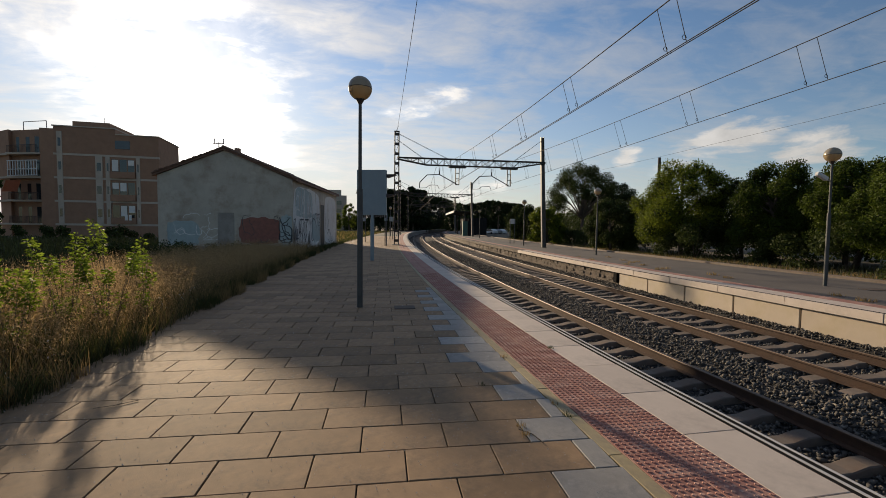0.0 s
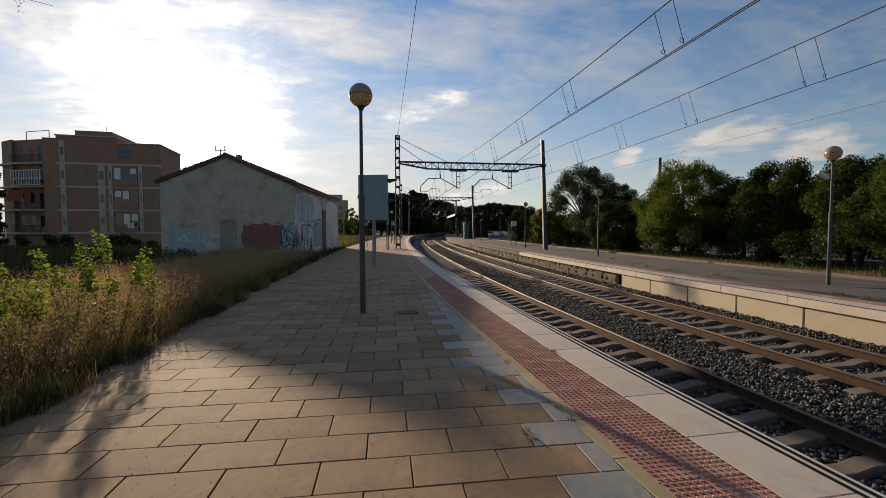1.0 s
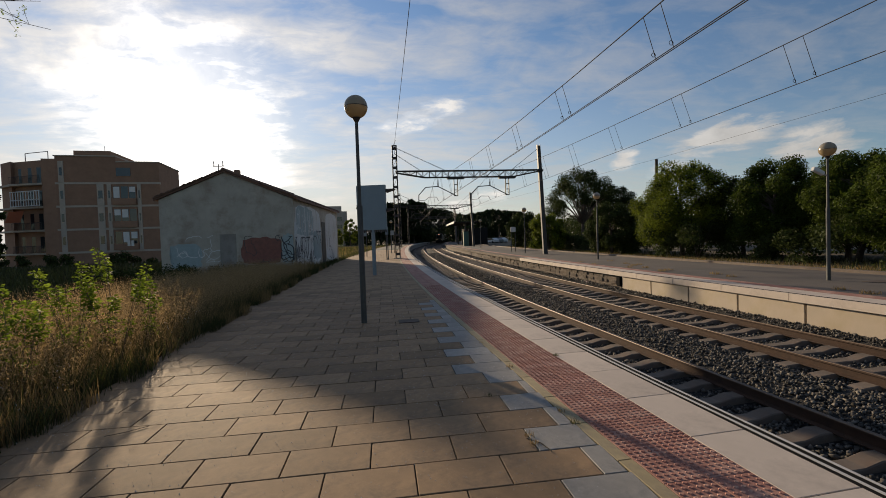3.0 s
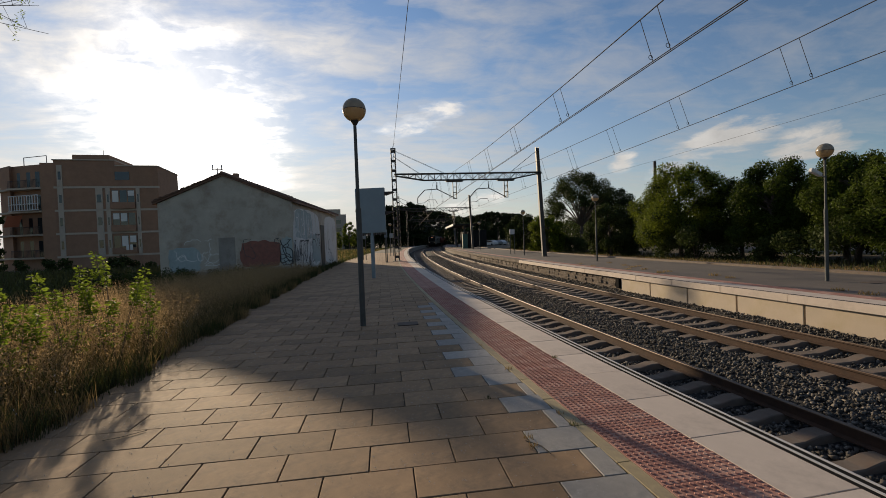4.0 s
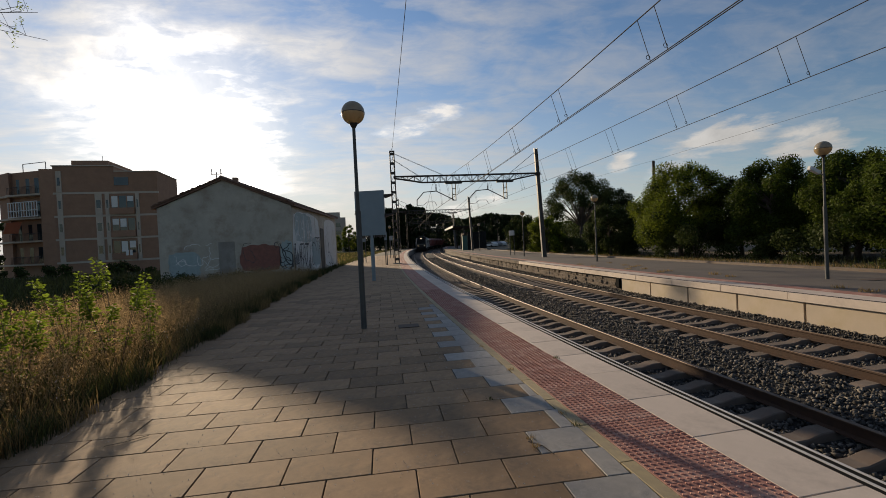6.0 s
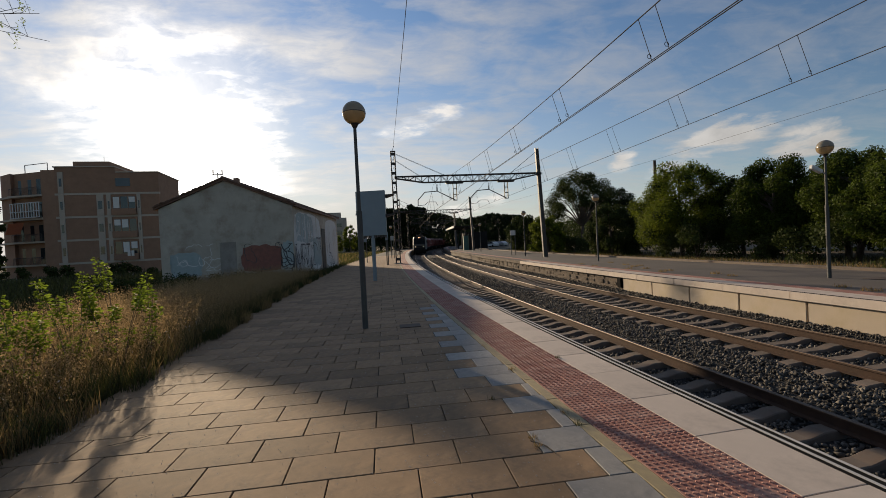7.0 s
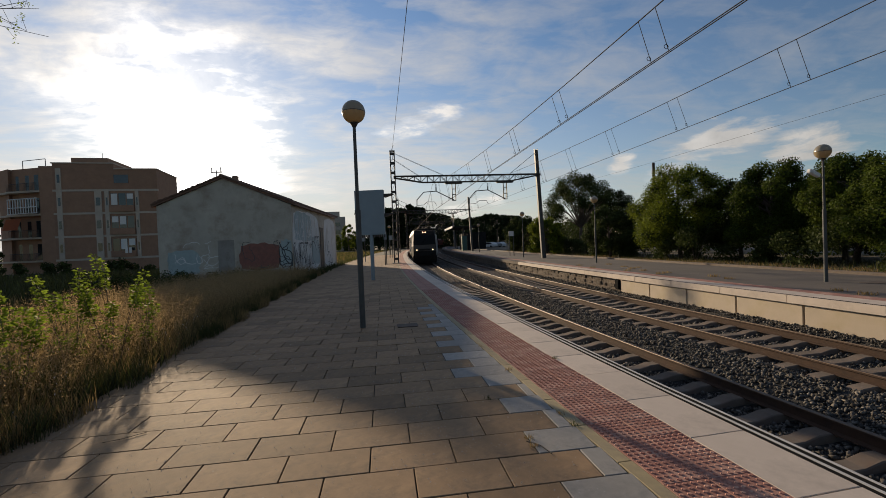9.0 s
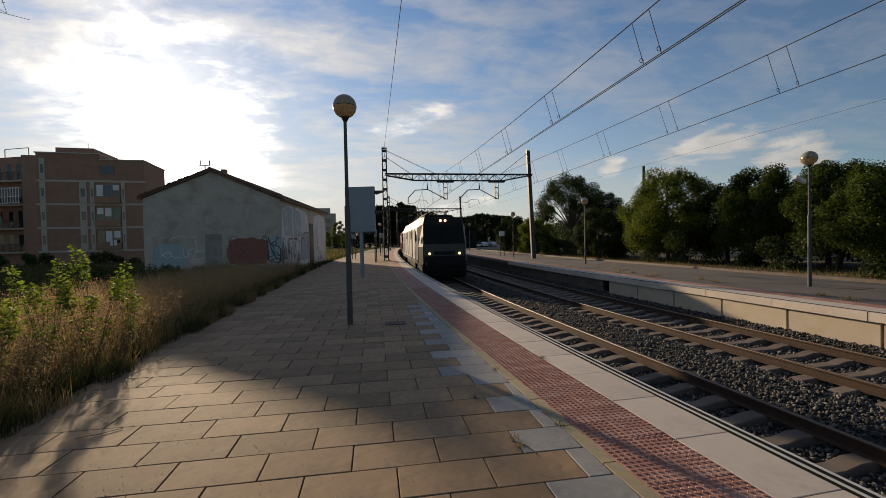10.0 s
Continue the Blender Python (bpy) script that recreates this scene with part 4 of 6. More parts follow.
# ------------------------------------------------------------ blocks of flats
def flats():
    ap = thing("apartment_building", pose(-42.3, 62.7, -0.5, 0, 0, 6.5), "brown brick apartment building with pale storey bands and balconies", "building")
    H, ST, K = 14.4, 3.05, 0.72
    bm = bmesh.new()
    box(bm, 0, 0, 0, 6.9, 8, H)
    box(bm, 6.9, 0, 0, 12.0, 8, H - .75)
    part("wall", bm, M_BRICK, ap, "brown brick main block")
    bm = bmesh.new()
    a = [(0, .0), (0, 13), (-8.4, 16.4), (-8.6, 4.6), (-6.3, 2.6), (-6.3, 3.2), (-1.5, .9), (-1.5, .0)]
    lo = [bm.verts.new((x, y, 0)) for x, y in a]
    hi = [bm.verts.new((x, y, H - .35)) for x, y in a]
    bm.faces.new(lo[::-1])
    bm.faces.new(hi)
    for i in range(len(a)):
        j = (i + 1) % len(a)
        bm.faces.new((lo[i], lo[j], hi[j], hi[i]))
    bmesh.ops.recalc_face_normals(bm, faces=bm.faces)
    part("wing", bm, M_BRICK, ap, "brown brick side wing")
    bm = bmesh.new()
    box(bm, 2.0, .3, H, 6.2, 7.5, H + .8)
    part("roof_block", bm, M_BRICK, ap)
    bm = bmesh.new()
    box(bm, -.12, -.12, H - .02, 6.95, 8.1, H + .12)
    box(bm, 6.95, -.12, H - .77, 12.1, 8.1, H - .63)
    part("parapet", bm, M_BAND, ap)
    for k in range(4):
        z = 1.55 + k * ST
        bm = bmesh.new()
        box(bm, -.06, -.06, z, 12.06, .3, z + .26)
        part("storey_band", bm, M_BAND, ap)
        bm = bmesh.new()
        # balcony slab on the wing, following its slant
        for (x0, y0), (x1, y1) in (((-6.2, 2.6), (-1.4, .3)), ((-8.6, 4.6), (-6.3, 2.6))):
            v = [bm.verts.new(p) for p in ((x0, y0 - .9, z), (x1, y1 - .3, z), (x1, y1 + 1.2, z), (x0, y0 + 1.2, z),
                                           (x0, y0 - .9, z + .24), (x1, y1 - .3, z + .24), (x1, y1 + 1.2, z + .24), (x0, y0 + 1.2, z + .24))]
            for f in ((0, 3, 2, 1), (4, 5, 6, 7), (0, 1, 5, 4), (1, 2, 6, 5), (2, 3, 7, 6), (3, 0, 4, 7)):
                bm.faces.new([v[i] for i in f])
        bal = part("balcony", bm, M_BAND, ap)
        bm = bmesh.new()
        n = 26
        for i in range(n + 1):
            f = i / n
            rod(bm, ((-8.4 + 6.2 * f) * K, 1.75 - 2.2 * f + .0, z + .2), ((-8.4 + 6.2 * f) * K, 1.75 - 2.2 * f, z + 1.15), .02, n=4)
        rod(bm, (-8.4 * K, 1.75, z + 1.15), (-2.2 * K, -.45, z + 1.15), .03, n=4)
        part("railing", bm, M_DARKSTEEL, bal)
        for f in (.12, .45, .75):
            x, y = (-8.4 + 6.2 * f) * K, 3.05 - 2.25 * f
            bm = bmesh.new()
            box(bm, x, y - .12, z + .3, x + 1.1, y + .05, z + 2.4)
            part("balcony_door", bm, M_GLASS, ap)
        # pale piers between the bays, with a narrow slot of glass
        for x, w in ((.35, .6), (4.6, .8), (5.75, .5), (9.3, .45)):
            if k == 3 and x > 4:
                continue
            sur = part("pier", boxed(x, -.10, z + .26, x + w, .02, z + ST), M_BAND, ap)
            part("pane", boxed(x + .16, -.12, z + 1.15, x + w - .16, -.06, z + 2.2), M_GLASS, sur)
        # loggia: flat dark glass paints the recess's shade behind a railing, some blinds down
        if k == 3:
            part("window", boxed(6.9, -.05, z + 1.1, 8.6, .02, z + 2.2), M_GLASS, ap)
            continue
        bay = part("loggia", boxed(6.4, -.05, z + .3, 9.2, .02, z + 2.75), M_GLASS, ap, "flat dark glass panel standing in for a shaded loggia recess")
        for x in (6.4, 7.3, 8.25, 9.14):
            part("mullion", boxed(x - .04, -.09, z + .3, x + .05, -.02, z + 2.75), M_BRICK, bay)
        part("railing", boxed(6.35, -.45, z + .26, 9.25, -.40, z + 1.1), M_BRICK, bay)
        for x, drop in (((7.4, 1.4), (6.5, .8), (8.35, .7))[k % 3], ((8.35, .9), (7.4, 1.1), (6.5, 1.5))[k % 3]):
            part("blind", boxed(x, -.10, z + 2.7 - drop, x + .72, -.06, z + 2.7), M_WHITE, bay, "white roller blind")
        if k == 0:
            for x in (8.0, 8.45):
                part("laundry", boxed(x, -.52, z + .75, x + .34, -.47, z + 1.5, .02), M_WHITE, bay, "white washing over the railing")
    # glazed white balcony and an orange awning
    z = 1.55 + 2 * ST
    bm = bmesh.new()
    for i in range(12):
        f = i / 11
        x, y = (-8.3 + 6.0 * f) * K, 1.70 - 2.15 * f
        box(bm, x - .04, y - .04, z + .25, x + .04, y + .04, z + 2.2)
    for zz in (.3, 1.1, 2.2):
        rod(bm, (-8.4 * K, 1.72, z + zz), (-2.2 * K, -.48, z + zz), .06, n=4)
    part("balcony_glazing", bm, M_WHITE, ap, "white glazed balcony enclosure")
    z = 1.55 + ST
    bm = bmesh.new()
    v = [bm.verts.new(p) for p in ((-6.2, 1.6, z + 2.7), (-3.9, .5, z + 2.7), (-3.9, -.3, z + 1.2), (-6.2, .8, z + 1.2))]
    bm.faces.new(v)
    bmesh.ops.solidify(bm, geom=bm.faces[:], thickness=.05)
    part("awning", bm, M_ORANGE, ap, "orange balcony awning")
    bm = bmesh.new()
    pipe(bm, [(-5.4, 4, H - .3), (-5.4, 4, H + 1.0), (-2.8, 4, H + 1.35), (-2.8, 4, H - .3)], .05)
    part("roof_frame", bm, M_STEEL, ap)
    part("aerial", rod(bmesh.new(), (4, 4, H), (4, 4, H + 2.2), .03), M_STEEL, ap)


flats()


def far_block(x, y, w, h, label):
    b = thing("apartment_building", pose(x, y, -0.6, 0, 0, 8), label, "building")
    part("wall", boxed(0, 0, 0, w, 12, h), M_BAND, b)
    part("roof_block", boxed(w * .4, 2, h, w * .85, 9, h + 2.2), M_BAND, b)
    for k in range(int(h // 3)):
        for i in range(int(w // 4)):
            part("window", boxed(1 + i * 4, -.05, 1 + k * 3, 3 + i * 4, .1, 2.4 + k * 3), M_GLASS, b)


far_block(-27, 170, 13, 13.6, "pale distant apartment block behind the trees")


# ------------------------------------------------------------ signs and platform clutter
def info_sign():
    s = thing("information_sign", pose(-0.47, 19, 0, 0, 0, -12), "large grey-blue sign panel seen from behind, on one post", "sign")
    part("panel", boxed(-.66, -.09, 1.98, .62, .09, 3.92, .012), M_SIGN, s)
    bm = bmesh.new()
    for i in range(16):
        box(bm, -.64 + i * .08, -.07, 1.86 + (i % 3) * .02, -.60 + i * .08, .07, 1.99)
    part("fringe", bm, M_DARKSTEEL, s, "row of dark brackets under the panel")
    bm = bmesh.new()
    rod(bm, (0, 0, 0), (0, 0, 2.0), .085, n=12)
    part("post", bm, M_SIGN, s)
    for z in (2.75, 3.6):
        bm = bmesh.new()
        v = [bm.verts.new(p) for p in ((.62, -.05, z), (.62, .35, z), (1.0, .35, z + .12), (1.0, -.05, z + .12))]
        bm.faces.new(v)
        w2 = [bm.verts.new((p.co.x, p.co.y, z + .14)) for p in v]
        bm.faces.new(w2[::-1])
        for i in range(4):
            bm.faces.new((v[(i + 1) % 4], v[i], w2[i], w2[(i + 1) % 4]))
        part("bracket", bm, M_DARKSTEEL, s)
    return s


info_sign()


def post_sign(x, y, z, w, h0, h1, mat, label, group=""):
    s = thing("post_sign", pose(x, y, z), label, "sign", group)
    for sx in (-w / 2, w / 2):
        part("post", rod(bmesh.new(), (sx, 0, 0), (sx, 0, h1), .035, n=8), M_POST, s)
    part("panel", boxed(-w / 2 - .06, -.03, h0, w / 2 + .06, .03, h1, .01), mat, s)


post_sign(12.95, 42.2, FAR_Z, .42, 2.0, 2.5, M_WHITE, "small white sign panel on two thin posts")
post_sign(-1.75, 40, 0, .25, 1.9, 2.6, M_SIGN, "small grey sign on two posts near the platform back", "small platform signs")
post_sign(0.2, 33, 0, .1, 1.9, 2.5, M_SIGN, "small grey sign on posts beside the platform lamp", "small platform signs")
post_sign(0.9, 48, 0, .3, 2.0, 2.5, M_SIGN, "small grey sign on two posts near the bend", "small platform signs")
tagged(link("drain_cover", boxed(.21, 7.9, .002, .59, 8.2, .014), M_TRUNKLIT), "rusty square drain cover set in the paving", "drain cover")
tagged(link("drain_cover", boxed(13.7, 10.3, FAR_Z - .01, 14.3, 10.7, FAR_Z + .01), M_TRUNKLIT), "dark drain cover in the far platform", "drain cover")


# ------------------------------------------------------------ station shelter and cars far off
def shelter():
    y = 76.0
    x = 12.95 + bend(y)
    s = thing("platform_shelter", pose(x, y, FAR_Z, 0, 0, -turn(y)), "platform canopy on white pillars beside a dark building", "shelter")
    part("building", boxed(1.4, 9, 0, 5, 24, 3.4), M_LOCO_DARK, s, "dark station building")
    part("canopy", boxed(-2.2, 3, 4.3, 2.6, 24, 4.5, .05), M_LOCO_DARK, s, "dark canopy roof")
    part("fascia", boxed(-2.3, 2.85, 4.22, -2.2, 24, 4.6), M_WHITE, s, "pale canopy edge")
    for yy in (3.5, 10, 17):
        part("pillar", boxed(-.2, yy, 0, .0, yy + .2, 4.3), M_DARKSTEEL, s)
    cab = part("cabinet", boxed(-.9, -.4, 0, .0, .6, 2.6, .04), M_GREEN, s, "green cabinet")
    part("cabinet_top", boxed(-.95, -.45, 2.6, .05, .65, 2.7), M_DARKSTEEL, cab)
    part("side_panel", boxed(.05, -.5, 0, .75, .0, 2.9, .03), M_LOCO_DARK, s)


shelter()


def car(x, y, rz, mat, label):
    c = thing("car", pose(x, y, -0.45, 0, 0, rz), label, "car", "parked cars")
    bm = bmesh.new()
    prism(bm, [(-2.1, .3), (2.1, .3), (2.1, .72), (1.2, .88), (.55, 1.38), (-1.1, 1.40), (-1.95, .95), (-2.1, .8)], -.85, .85)
    bmesh.ops.recalc_face_normals(bm, faces=bm.faces)
    part("body", bm, mat, c)
    bm = bmesh.new()
    prism(bm, [(1.05, .9), (.5, 1.32), (-1.05, 1.33), (-1.75, .95)], -.87, .87)
    bmesh.ops.recalc_face_normals(bm, faces=bm.faces)
    part("window", bm, M_GLASS, c)
    for wx in (-1.3, 1.3):
        for wy in (-.75, .75):
            part("wheel", rod(bmesh.new(), (wx, wy - .12, .31), (wx, wy + .12, .31), .31, n=14), M_RUBBER, c)


for i in range(3):
    car(28.0 + i * 1.6, 111 + i * 1.4, 122, (M_WHITE, M_STEEL, M_WHITE)[i], ("white parked car behind the platform", "grey parked car between two white ones", "white parked car beside the bushes")[i])

tagged(link("utility_pole", rod(bmesh.new(), (41, 60, -.5), (41, 60, 12.2), .26, .2, 8), M_TRUNKLIT), "tall brown pole above the trees", "pole")


# ------------------------------------------------------------ plants
def leaf_cloud(rng, centres, radii, n, size, squash=0.8, inner=0.55):
    """Small leaf faces spread through the shells of overlapping lobes."""
    w = radii ** 2
    i = rng.choice(len(centres), n, p=w / w.sum())
    d = rng.normal(size=(n, 3))
    d /= np.linalg.norm(d, axis=1)[:, None]
    rr = (inner + (1 - inner) * rng.random(n) ** .6) * (1 + .10 * rng.normal(size=n))
    p = centres[i] + d * (radii[i] * rr)[:, None] * np.array([1, 1, squash])
    nrm = d + .9 * rng.normal(size=(n, 3))
    nrm /= np.linalg.norm(nrm, axis=1)[:, None]
    t = np.cross(nrm, rng.normal(size=(n, 3)))
    t /= np.linalg.norm(t, axis=1)[:, None]
    b = np.cross(nrm, t)
    s = size * (.6 + .8 * rng.random(n))[:, None]
    return np.stack([p - t * s, p + b * s * .5, p + t * s, p - b * s * .5], 1)


def limbs(bm, rng, h, spread, trunk_r, n, base_f=.25):
    bm_pts = []
    lean = rng.normal(size=2) * .05 * h
    top = (lean[0], lean[1], h * .8)
    rod(bm, (0, 0, -.3), (lean[0] * .5, lean[1] * .5, h * .4), trunk_r, trunk_r * .7, 8)
    rod(bm, (lean[0] * .5, lean[1] * .5, h * .4), top, trunk_r * .7, trunk_r * .25, 7)
    for k in range(n):
        a = rng.random() * 6.28
        z0 = h * (base_f + .45 * rng.random())
        l = spread * (.4 + .35 * rng.random())
        p1 = Vector((math.cos(a) * l * .5, math.sin(a) * l * .5, z0 + h * .12))
        p2 = Vector((math.cos(a) * l, math.sin(a) * l, min(z0 + h * .25, h * .8)))
        rod(bm, (lean[0] * z0 / h, lean[1] * z0 / h, z0), p1, trunk_r * .4, trunk_r * .28, 6)
        rod(bm, p1, p2, trunk_r * .28, trunk_r * .1, 5)
    return bm


def tree(x, y, h, spread, leaves, size, mat, seed, label, lobes=16, low=.12, squash=.85, top_flat=False, group="trees behind the far platform", ground_z=-.45):
    rng = np.random.default_rng(seed)
    t = thing("tree", pose(x, y, ground_z), label, "tree", group)
    part("trunk", limbs(bmesh.new(), rng, h, spread, .05 + h * .018, 9), M_BARK, t)
    cs, rs = [], []
    lobes += 10
    for k in range(lobes):
        f = (k + .5) / lobes
        a = k * 2.4 + rng.random()
        if top_flat:
            z = h * (.78 + .12 * rng.random())
            rad = spread * (.15 + .85 * math.sqrt(f))
            r = spread * (.22 + .14 * rng.random())
        else:
            z = h * (low + .12 + (.80 - low) * f)
            rad = spread * .78 * math.sqrt(max(0.03, 1 - ((f - .40) / .63) ** 2)) * (.6 + .4 * rng.random())
            r = spread * (.24 + .16 * rng.random()) * (1 - .35 * f)
        cs.append((math.cos(a) * rad, math.sin(a) * rad, min(z, h - r * squash)))
        rs.append(r)
    cs, rs = np.array(cs), np.array(rs)
    v = leaf_cloud(rng, cs, rs, leaves, size, squash)
    tagged(quads("crown", v, mat, t), kind="stuff")
    # inner foliage that closes the crown; darker leaves paint its shade in green trees
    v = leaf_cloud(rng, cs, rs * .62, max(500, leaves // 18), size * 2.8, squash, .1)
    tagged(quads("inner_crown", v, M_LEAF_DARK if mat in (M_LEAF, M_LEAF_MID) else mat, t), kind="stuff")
    return t


def dome_tree(x, y, h, spread, leaves, size, mat, seed, label, base_f=.45, ground_z=-.45):
    """A rounded open crown of small tufts carried on long rising limbs that show between them."""
    rng = np.random.default_rng(seed)
    t = thing("tree", pose(x, y, ground_z), label, "tree", "trees behind the far platform")
    bm = bmesh.new()
    fork = Vector((0, 0, h * .3))
    rod(bm, (0, 0, -.3), fork, .05 + h * .022, .03 + h * .016, 8)
    cs, rs = [], []
    for k in range(26):
        a, u = k * 2.4 + rng.random() * .4, (k + .5) / 26
        el = math.acos(u * .98)
        tip = Vector((math.cos(a) * math.sin(el) * spread * .86, math.sin(a) * math.sin(el) * spread * .86, h * base_f + (h * (.93 - base_f)) * math.cos(el) * (.9 + .1 * rng.random())))
        mid = fork.lerp(tip, .5) + Vector((0, 0, h * .05))
        rod(bm, fork, mid, h * .009, h * .006, 6)
        rod(bm, mid, tip, h * .006, h * .002, 5)
        r = spread * (.20 + .10 * rng.random())
        cs.append(tuple(tip))
        rs.append(r)
        if k % 2:
            low = mid.lerp(tip, .55) + Vector(rng.normal(size=3)) * spread * .12
            cs.append(tuple(low))
            rs.append(r * .8)
    part("trunk", bm, M_BARK, t)
    tagged(quads("crown", leaf_cloud(rng, np.array(cs), np.array(rs), leaves, size, .8, .2), mat, t), kind="stuff")
    return t


G1 = "bright green leafy tree with a rounded uneven crown"
G2 = "deep green leafy tree with a rounded uneven crown"
D1 = "dark green dense tree behind the far platform"
tree(21.0, 28.0, 6.9, 3.5, 41600, .06, M_LEAF, 1, G1, 22)
tree(24.5, 26.5, 5.6, 3.2, 18000, .08, M_LEAF_DARK, 21, D1, 18)
tree(22.8, 22.6, 6.1, 2.8, 35200, .06, M_LEAF_MID, 2, G2, 20)
tree(26.0, 21.0, 5.5, 3.2, 14000, .085, M_LEAF_DARK, 22, D1, 18)
tree(23.5, 18.6, 5.8, 2.9, 38400, .06, M_LEAF_MID, 3, G2, 20)
tree(27.0, 15.5, 4.9, 3.2, 14000, .085, M_LEAF_DARK, 23, D1, 18)
tree(20.8, 14.0, 4.9, 2.7, 41600, .06, M_LEAF_MID, 4, G2, 20)
tree(21.5, 8.8, 5.3, 2.8, 28800, .06, M_LEAF_MID, 5, G2, 18)
tree(22.0, 1.5, 7.0, 3.4, 9000, .1, M_LEAF_MID, 6, G2, 18)
tree(22.5, -7.0, 7.0, 3.6, 7000, .12, M_LEAF_MID, 7, G2, 16)
tree(19.6, 35.0, 4.6, 2.6, 16000, .08, M_LEAF_DARK, 8, "dark low bushy tree beside the brighter ones", 16, low=0)
dome_tree(24.2, 50.0, 10.2, 4.2, 36000, .08, M_LEAF_DARK, 9, "tall grey-green tree with a rounded open crown")
dome_tree(29.0, 51.0, 8.3, 3.2, 18000, .09, M_PINE, 10, "tall dark tree with a rounded crown")
tree(18.6, 47.0, 4.4, 2.6, 12000, .09, M_LEAF, 11, "green shrub-like tree at the platform back", 14, low=0)
tree(19.5, 58.0, 5.2, 2.8, 9000, .11, M_LEAF_DARK, 12, D1, 14, low=0)
tree(30.0, 129.0, 10.0, 2.9, 6000, .18, M_PINE, 13, "dark conifer beyond the parked cars", 14, low=.1)
tree(35.7, 132.0, 10.7, 2.9, 6000, .18, M_PINE, 14, "dark conifer beyond the parked cars", 14, low=.1)
tree(23.0, 66.0, 5.0, 2.6, 8000, .12, M_LEAF_DARK, 15, D1, 12, low=0)
PINE = "dark umbrella pine in the far wood"
for i in range(31):
    rs = random.Random(100 + i)
    # a dense wood left of the line, and one across the far end of the bend
    if i < 14:
        x, y, h, sp, n, sz = -2.5 + i * 1.05 + rs.uniform(-1, 1), 142 + rs.uniform(-10, 26), rs.uniform(12, 15.5), 5.2, 5200, .34
    elif i > 25:
        k = i - 26
        x, y, h, sp, n, sz = (12.5, 15.0, 19.5, 26.0, 35.0)[k], (166, 186, 210, 238, 268)[k], 14 + k * 1.6, 5.5 + k * .6, 4200, .42
    else:
        x, y, h, sp, n, sz = 18 + (i - 14) * 7.0, 262 + rs.uniform(0, 30), rs.uniform(17, 21), 8.0, 4200, .6
    tree(x, y, h, sp, n, sz, M_PINE, 200 + i, PINE, 16, top_flat=i % 2 == 0, low=.02, group="far umbrella pines", squash=.65)
for i in range(6):
    tree(-9.5 - i * 4.4, 124 + i * 5, (8.5, 5.0, 4.2)[min(i, 2)] + i % 2 * .5, 2.6, 7000, .10, M_LEAF, 300 + i, "green tree behind the warehouse", 12, group="trees behind the warehouse")
tree(-46.8, 58.0, 10.2, 1.9, 2600, .2, M_LEAF_DARK, 320, "dark tree beside the apartment building", 14, group="trees behind the warehouse")


def overhanging_tree():
    t = thing("tree", pose(-9.82, 5.2, -.4), "nearly bare tree with thin twigs and few new leaves", "tree", "trees behind the warehouse")
    rng = np.random.default_rng(77)
    bm = limbs(bmesh.new(), rng, 8.0, 2.2, .13, 7, .45)
    tips = []
    bough = [Vector((0.1, 0.1, 3.2)), Vector((1.6, .5, 4.3)), Vector((3.3, 1.05, 5.0)), Vector((4.7, 1.55, 5.42))]
    for i, (p, q) in enumerate(zip(bough, bough[1:])):
        rod(bm, p, q, (.05, .03, .012)[i], (.03, .012, .003)[i], 6)
        for j in range(16):
            f = rng.random()
            c = p.lerp(q, f)
            d = Vector((rng.normal() * .35 + .25, rng.normal() * .3, rng.normal() * .3))
            rod(bm, c, c + d, .005, .003, 4)
            for e in range(3):
                d2 = Vector(rng.normal(size=3)) * .16
                rod(bm, c + d * (.4 + .2 * e), c + d * (.4 + .2 * e) + d2, .003, .0015, 4)
                tips.append(c + d * (.4 + .2 * e) + d2)
    part("trunk", bm, M_BARK, t)
    v = leaf_cloud(rng, np.array([tuple(p) for p in tips]), np.full(len(tips), .07), 1100, .018, 1.0, .2)
    tagged(quads("leaves", v, M_SHRUB, t), kind="stuff")


overhanging_tree()


def far_wood(name, pts, n, size, h, seed, label, mat):
    """A belt of foliage along a line of places, dense to the ground."""
    rng = np.random.default_rng(seed)
    cs, rs = [], []
    for (x0, y0), (x1, y1) in zip(pts, pts[1:]):
        k = max(2, int(math.hypot(x1 - x0, y1 - y0) / 2.2))
        for i in range(k):
            f = (i + rng.random()) / k
            r = h * (.22 + .12 * rng.random())
            for lev in (.2, .5, .72):
                cs.append((x0 + (x1 - x0) * f + rng.normal() * 1.2, y0 + (y1 - y0) * f + rng.normal() * 1.2, -.5 + h * lev * (.8 + .35 * rng.random())))
                rs.append(r)
    tagged(quads(name, leaf_cloud(rng, np.array(cs), np.array(rs), n, size, .9, .3), mat), label, "woods", kind="stuff")


far_wood("far_woods", [(30, -30), (30, 30), (33, 60), (40, 100), (60, 150)], 60000, .17, 5.6, 701, "dark thicket behind the trees of the far platform", M_LEAF_DARK)
far_wood("far_woods", [(-3, 134), (8, 140), (12.5, 155), (17, 185), (26, 225), (44, 285)], 44000, .26, 6.5, 702, "dark wood beside the bend of the line", M_PINE)
far_wood("far_woods", [(-110, 210), (-40, 185), (-22, 196), (-4, 150)], 22000, .32, 6.0, 706, "dark distant trees past the warehouse", M_LEAF_DARK)
far_wood("far_woods", [(24, 150), (40, 215), (70, 262), (120, 290), (190, 300)], 26000, .5, 11, 703, "dark wood at the far end of the bend", M_PINE)
